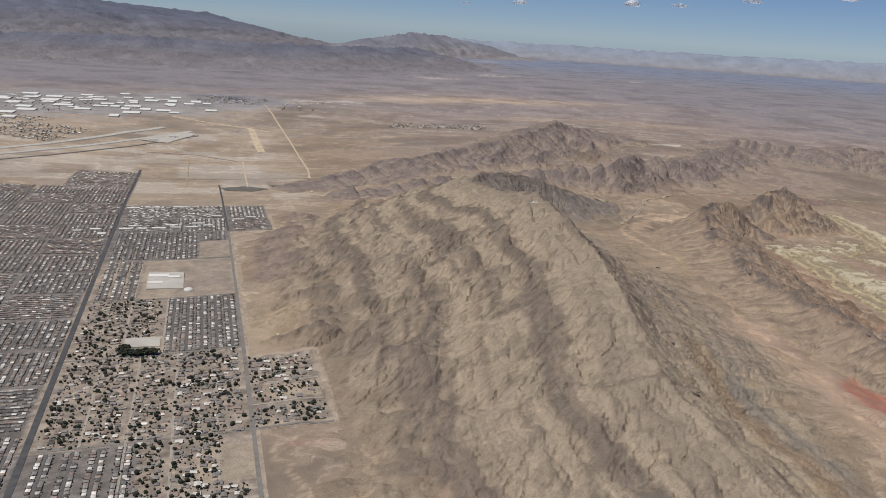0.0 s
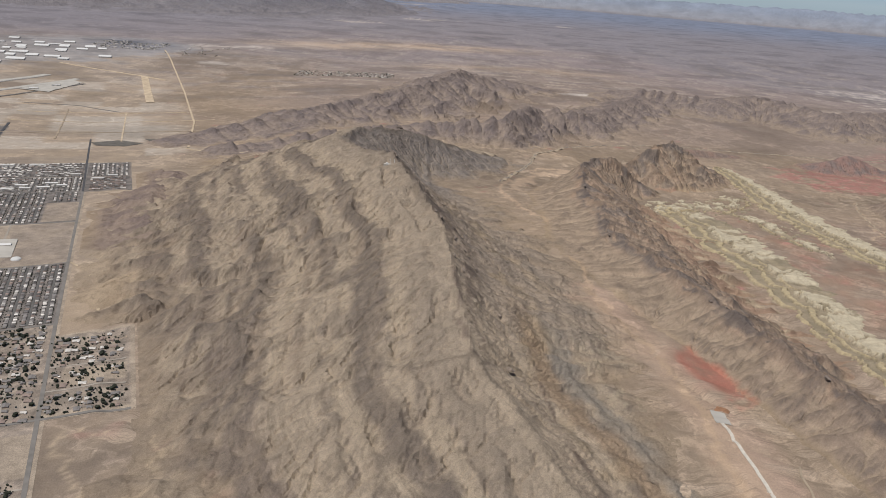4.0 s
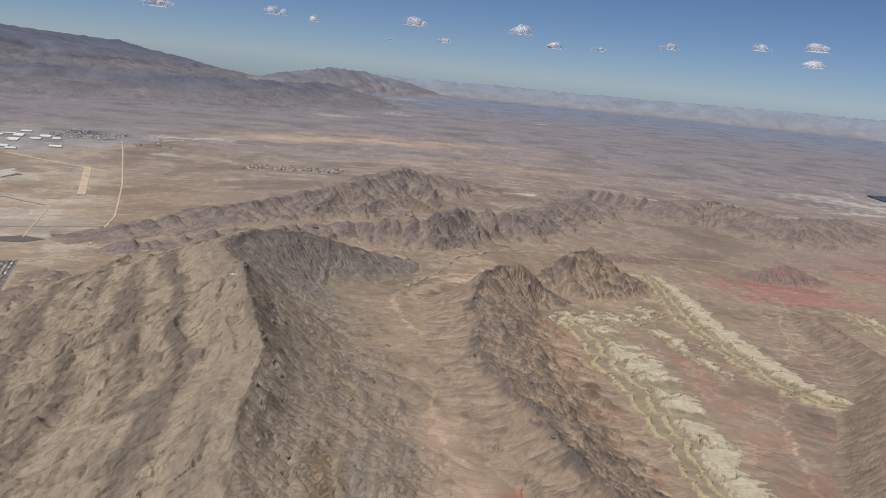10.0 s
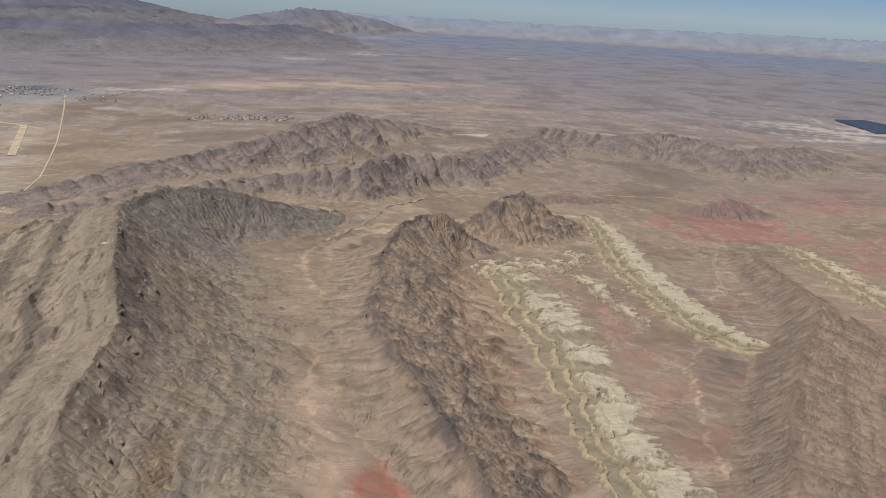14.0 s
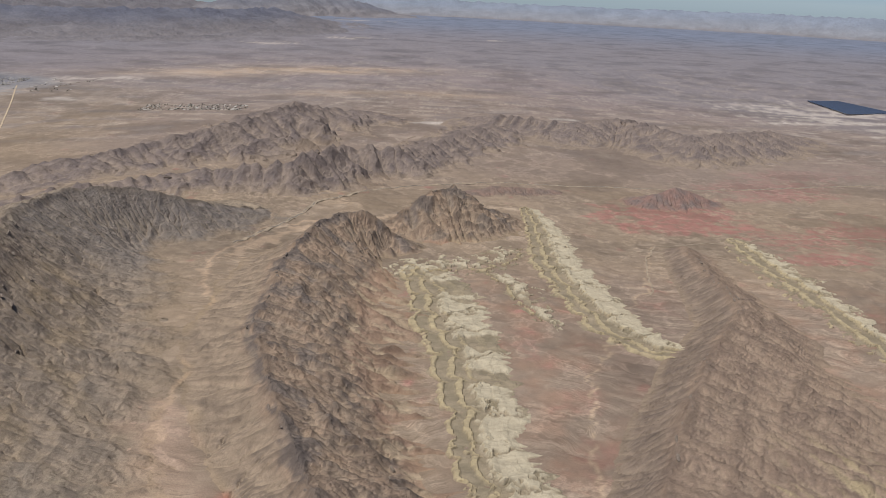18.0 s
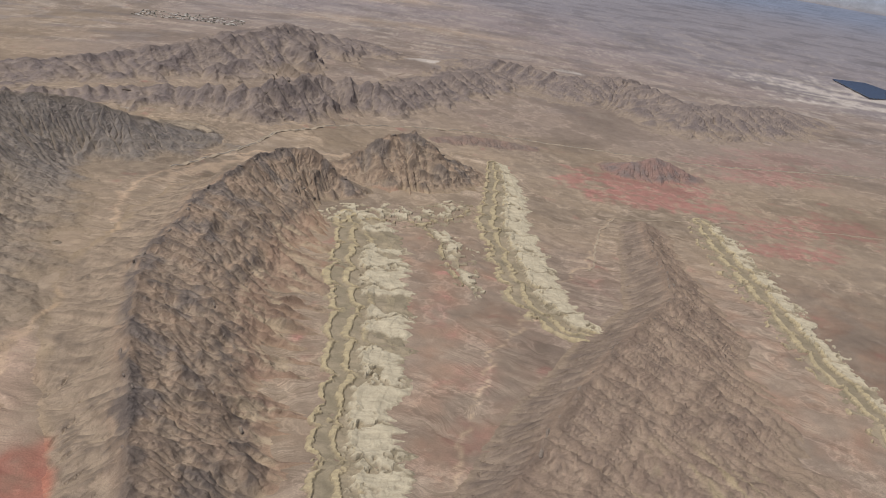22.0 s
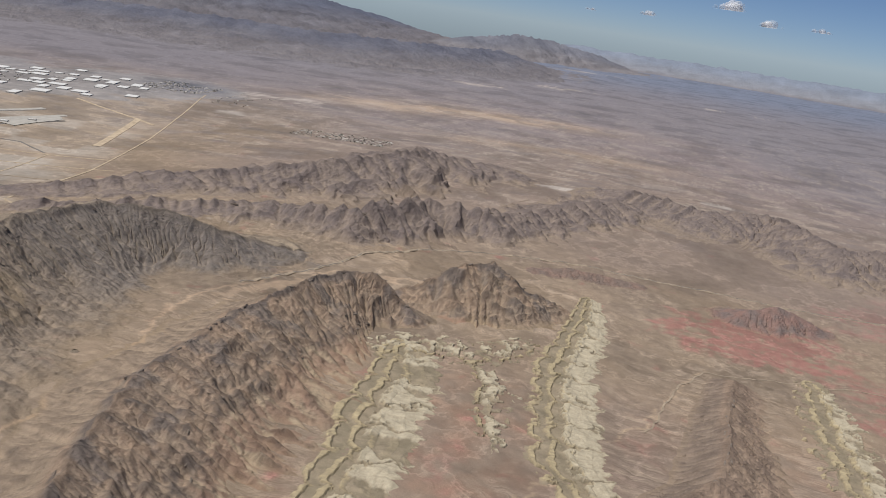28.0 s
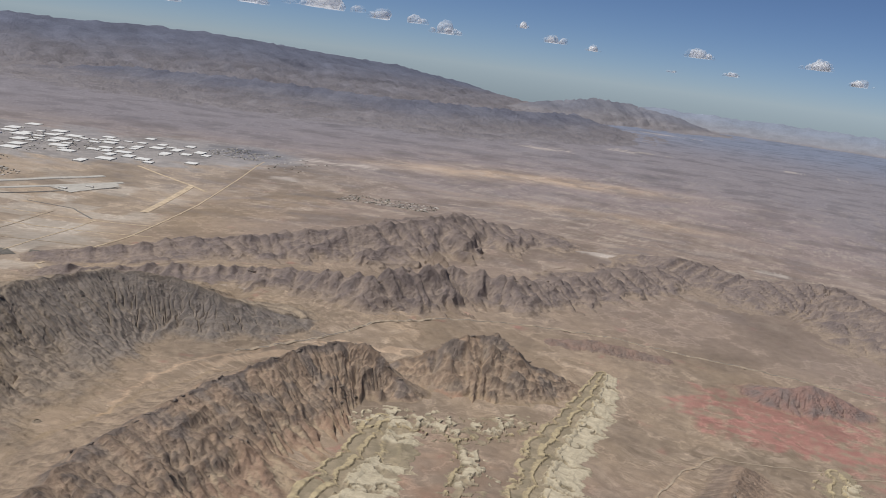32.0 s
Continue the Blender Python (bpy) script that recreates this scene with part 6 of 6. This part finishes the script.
# thinner towards the cloud's own rim, and frayed
_co, _off, _len, _no, _sum, _thin = (_t.nodes.new(k) for k in ("ShaderNodeTexCoord", "ShaderNodeVectorMath", "ShaderNodeVectorMath", "ShaderNodeTexNoise", "ShaderNodeMath", "ShaderNodeMapRange"))
_off.operation, _len.operation = "MULTIPLY_ADD", "LENGTH"
_off.inputs[1].default_value, _off.inputs[2].default_value = (2, 2, 1.3), (-1, -1, -0.3)
_no.inputs["Scale"].default_value, _no.inputs["Detail"].default_value = 7.0, 5
_thin.inputs["From Min"].default_value, _thin.inputs["From Max"].default_value = 1.55, 0.85
_thin.inputs["To Min"].default_value, _thin.inputs["To Max"].default_value = 0.0, 0.6
for _a, _z in ((_co.outputs["Generated"], _off.inputs[0]), (_off.outputs[0], _len.inputs[0]), (_co.outputs["Generated"], _no.inputs["Vector"]), (_len.outputs["Value"], _sum.inputs[0]), (_no.outputs["Fac"], _sum.inputs[1]), (_sum.outputs[0], _thin.inputs["Value"]), (_thin.outputs["Result"], _m2.inputs[0])):
    _t.links.new(_a, _z)


THIN = CLOUD.copy()
THIN.name = "thin_cloud"
for _n in THIN.node_tree.nodes:
    if _n.type == "MAP_RANGE":
        _n.inputs["To Max"].default_value = 0.16


def cloud(x, y, z, w, d, h, seed, billows=9, material=CLOUD):
    """A flat-based heap cloud of many billows."""
    r = random.Random(seed)
    m = Mass()
    for k in range(billows):
        a, q = r.random() * 6.28, r.random() ** 0.6
        px, py = q * math.cos(a), q * math.sin(a)
        s = (1.1 - q) * r.uniform(0.5, 1.0) + 0.18
        v, f = BILLOWS[k % 4]
        m.v, m.f = m.v + [(px * w + a_ * s * w * 0.45, py * d + b_ * s * d * 0.45, max(0, c_ + 0.25) * s * h * 0.8) for a_, b_, c_ in v], m.f + [tuple(len(m.v) + i for i in g) for g in f]
    ob = join("cloud", m.v, m.f, material)
    ob.data.polygons.foreach_set("use_smooth", [True] * len(ob.data.polygons))
    ob.location = (x, y, z)
    return tagged(ob, "white fair-weather cumulus cloud with a flat base", "cloud", "clouds")


BILLOWS = []
for k in range(4):
    bm = bmesh.new()
    bmesh.ops.create_icosphere(bm, subdivisions=3, radius=1.0)
    for v in bm.verts:
        v.co *= 1 + 0.28 * noise.noise(v.co * 1.7 + Vector((k * 9, 0, 0))) + 0.14 * noise.noise(v.co * 4.1 + Vector((0, k * 7, 0)))
    BILLOWS.append(([tuple(v.co) for v in bm.verts], [tuple(v.index for v in f.verts) for f in bm.faces]))
    bm.free()
for k, (az, el, dist, w, h) in enumerate(((-34, 2.2, 4300, 190, 60), (-29.5, 2.5, 4200, 260, 70), (-25, 2.3, 4300, 220, 60), (-21.5, 1.9, 4400, 110, 44), (-16.5, 2.9, 4000, 55, 26), (-14.3, 2.2, 4300, 95, 36), (-11.7, 2.0, 4400, 60, 22), (-5.1, 2.4, 4200, 100, 40), (-2.9, 1.5, 4600, 60, 20), (2.2, 2.5, 4200, 110, 38), (4.5, 1.8, 4500, 80, 24),
                                          (7.5, 1.9, 4400, 60, 20), (12, 2.4, 4300, 70, 24), (17.5, 2.8, 4000, 90, 30), (20.9, 3.0, 4000, 120, 34), (21, 2.0, 4500, 110, 26), (26, 2.5, 4200, 110, 34), (-39, 1.6, 4500, 70, 24), (-6.5, 1.3, 4700, 50, 16))):
    dist = 0.45 * dist + 2650
    cloud(100 + dist * math.sin(radians(az)), 40 + dist * math.cos(radians(az)), 140 + dist * math.tan(radians(el)), 0.85 * w, w * 0.6, 1.5 * h, k)
# wide thin ones out of view, added to cast shade on the high range and plain
for k, (x, y, w) in enumerate(((-2300, 2700, 300), (-1950, 3000, 240), (-1650, 2550, 150), (-1450, 1850, 90), (-2600, 2150, 220), (720, 1640, 36))):
    cloud(x, y, 470, w, w * 0.6, 60, 60 + k, 6, THIN)
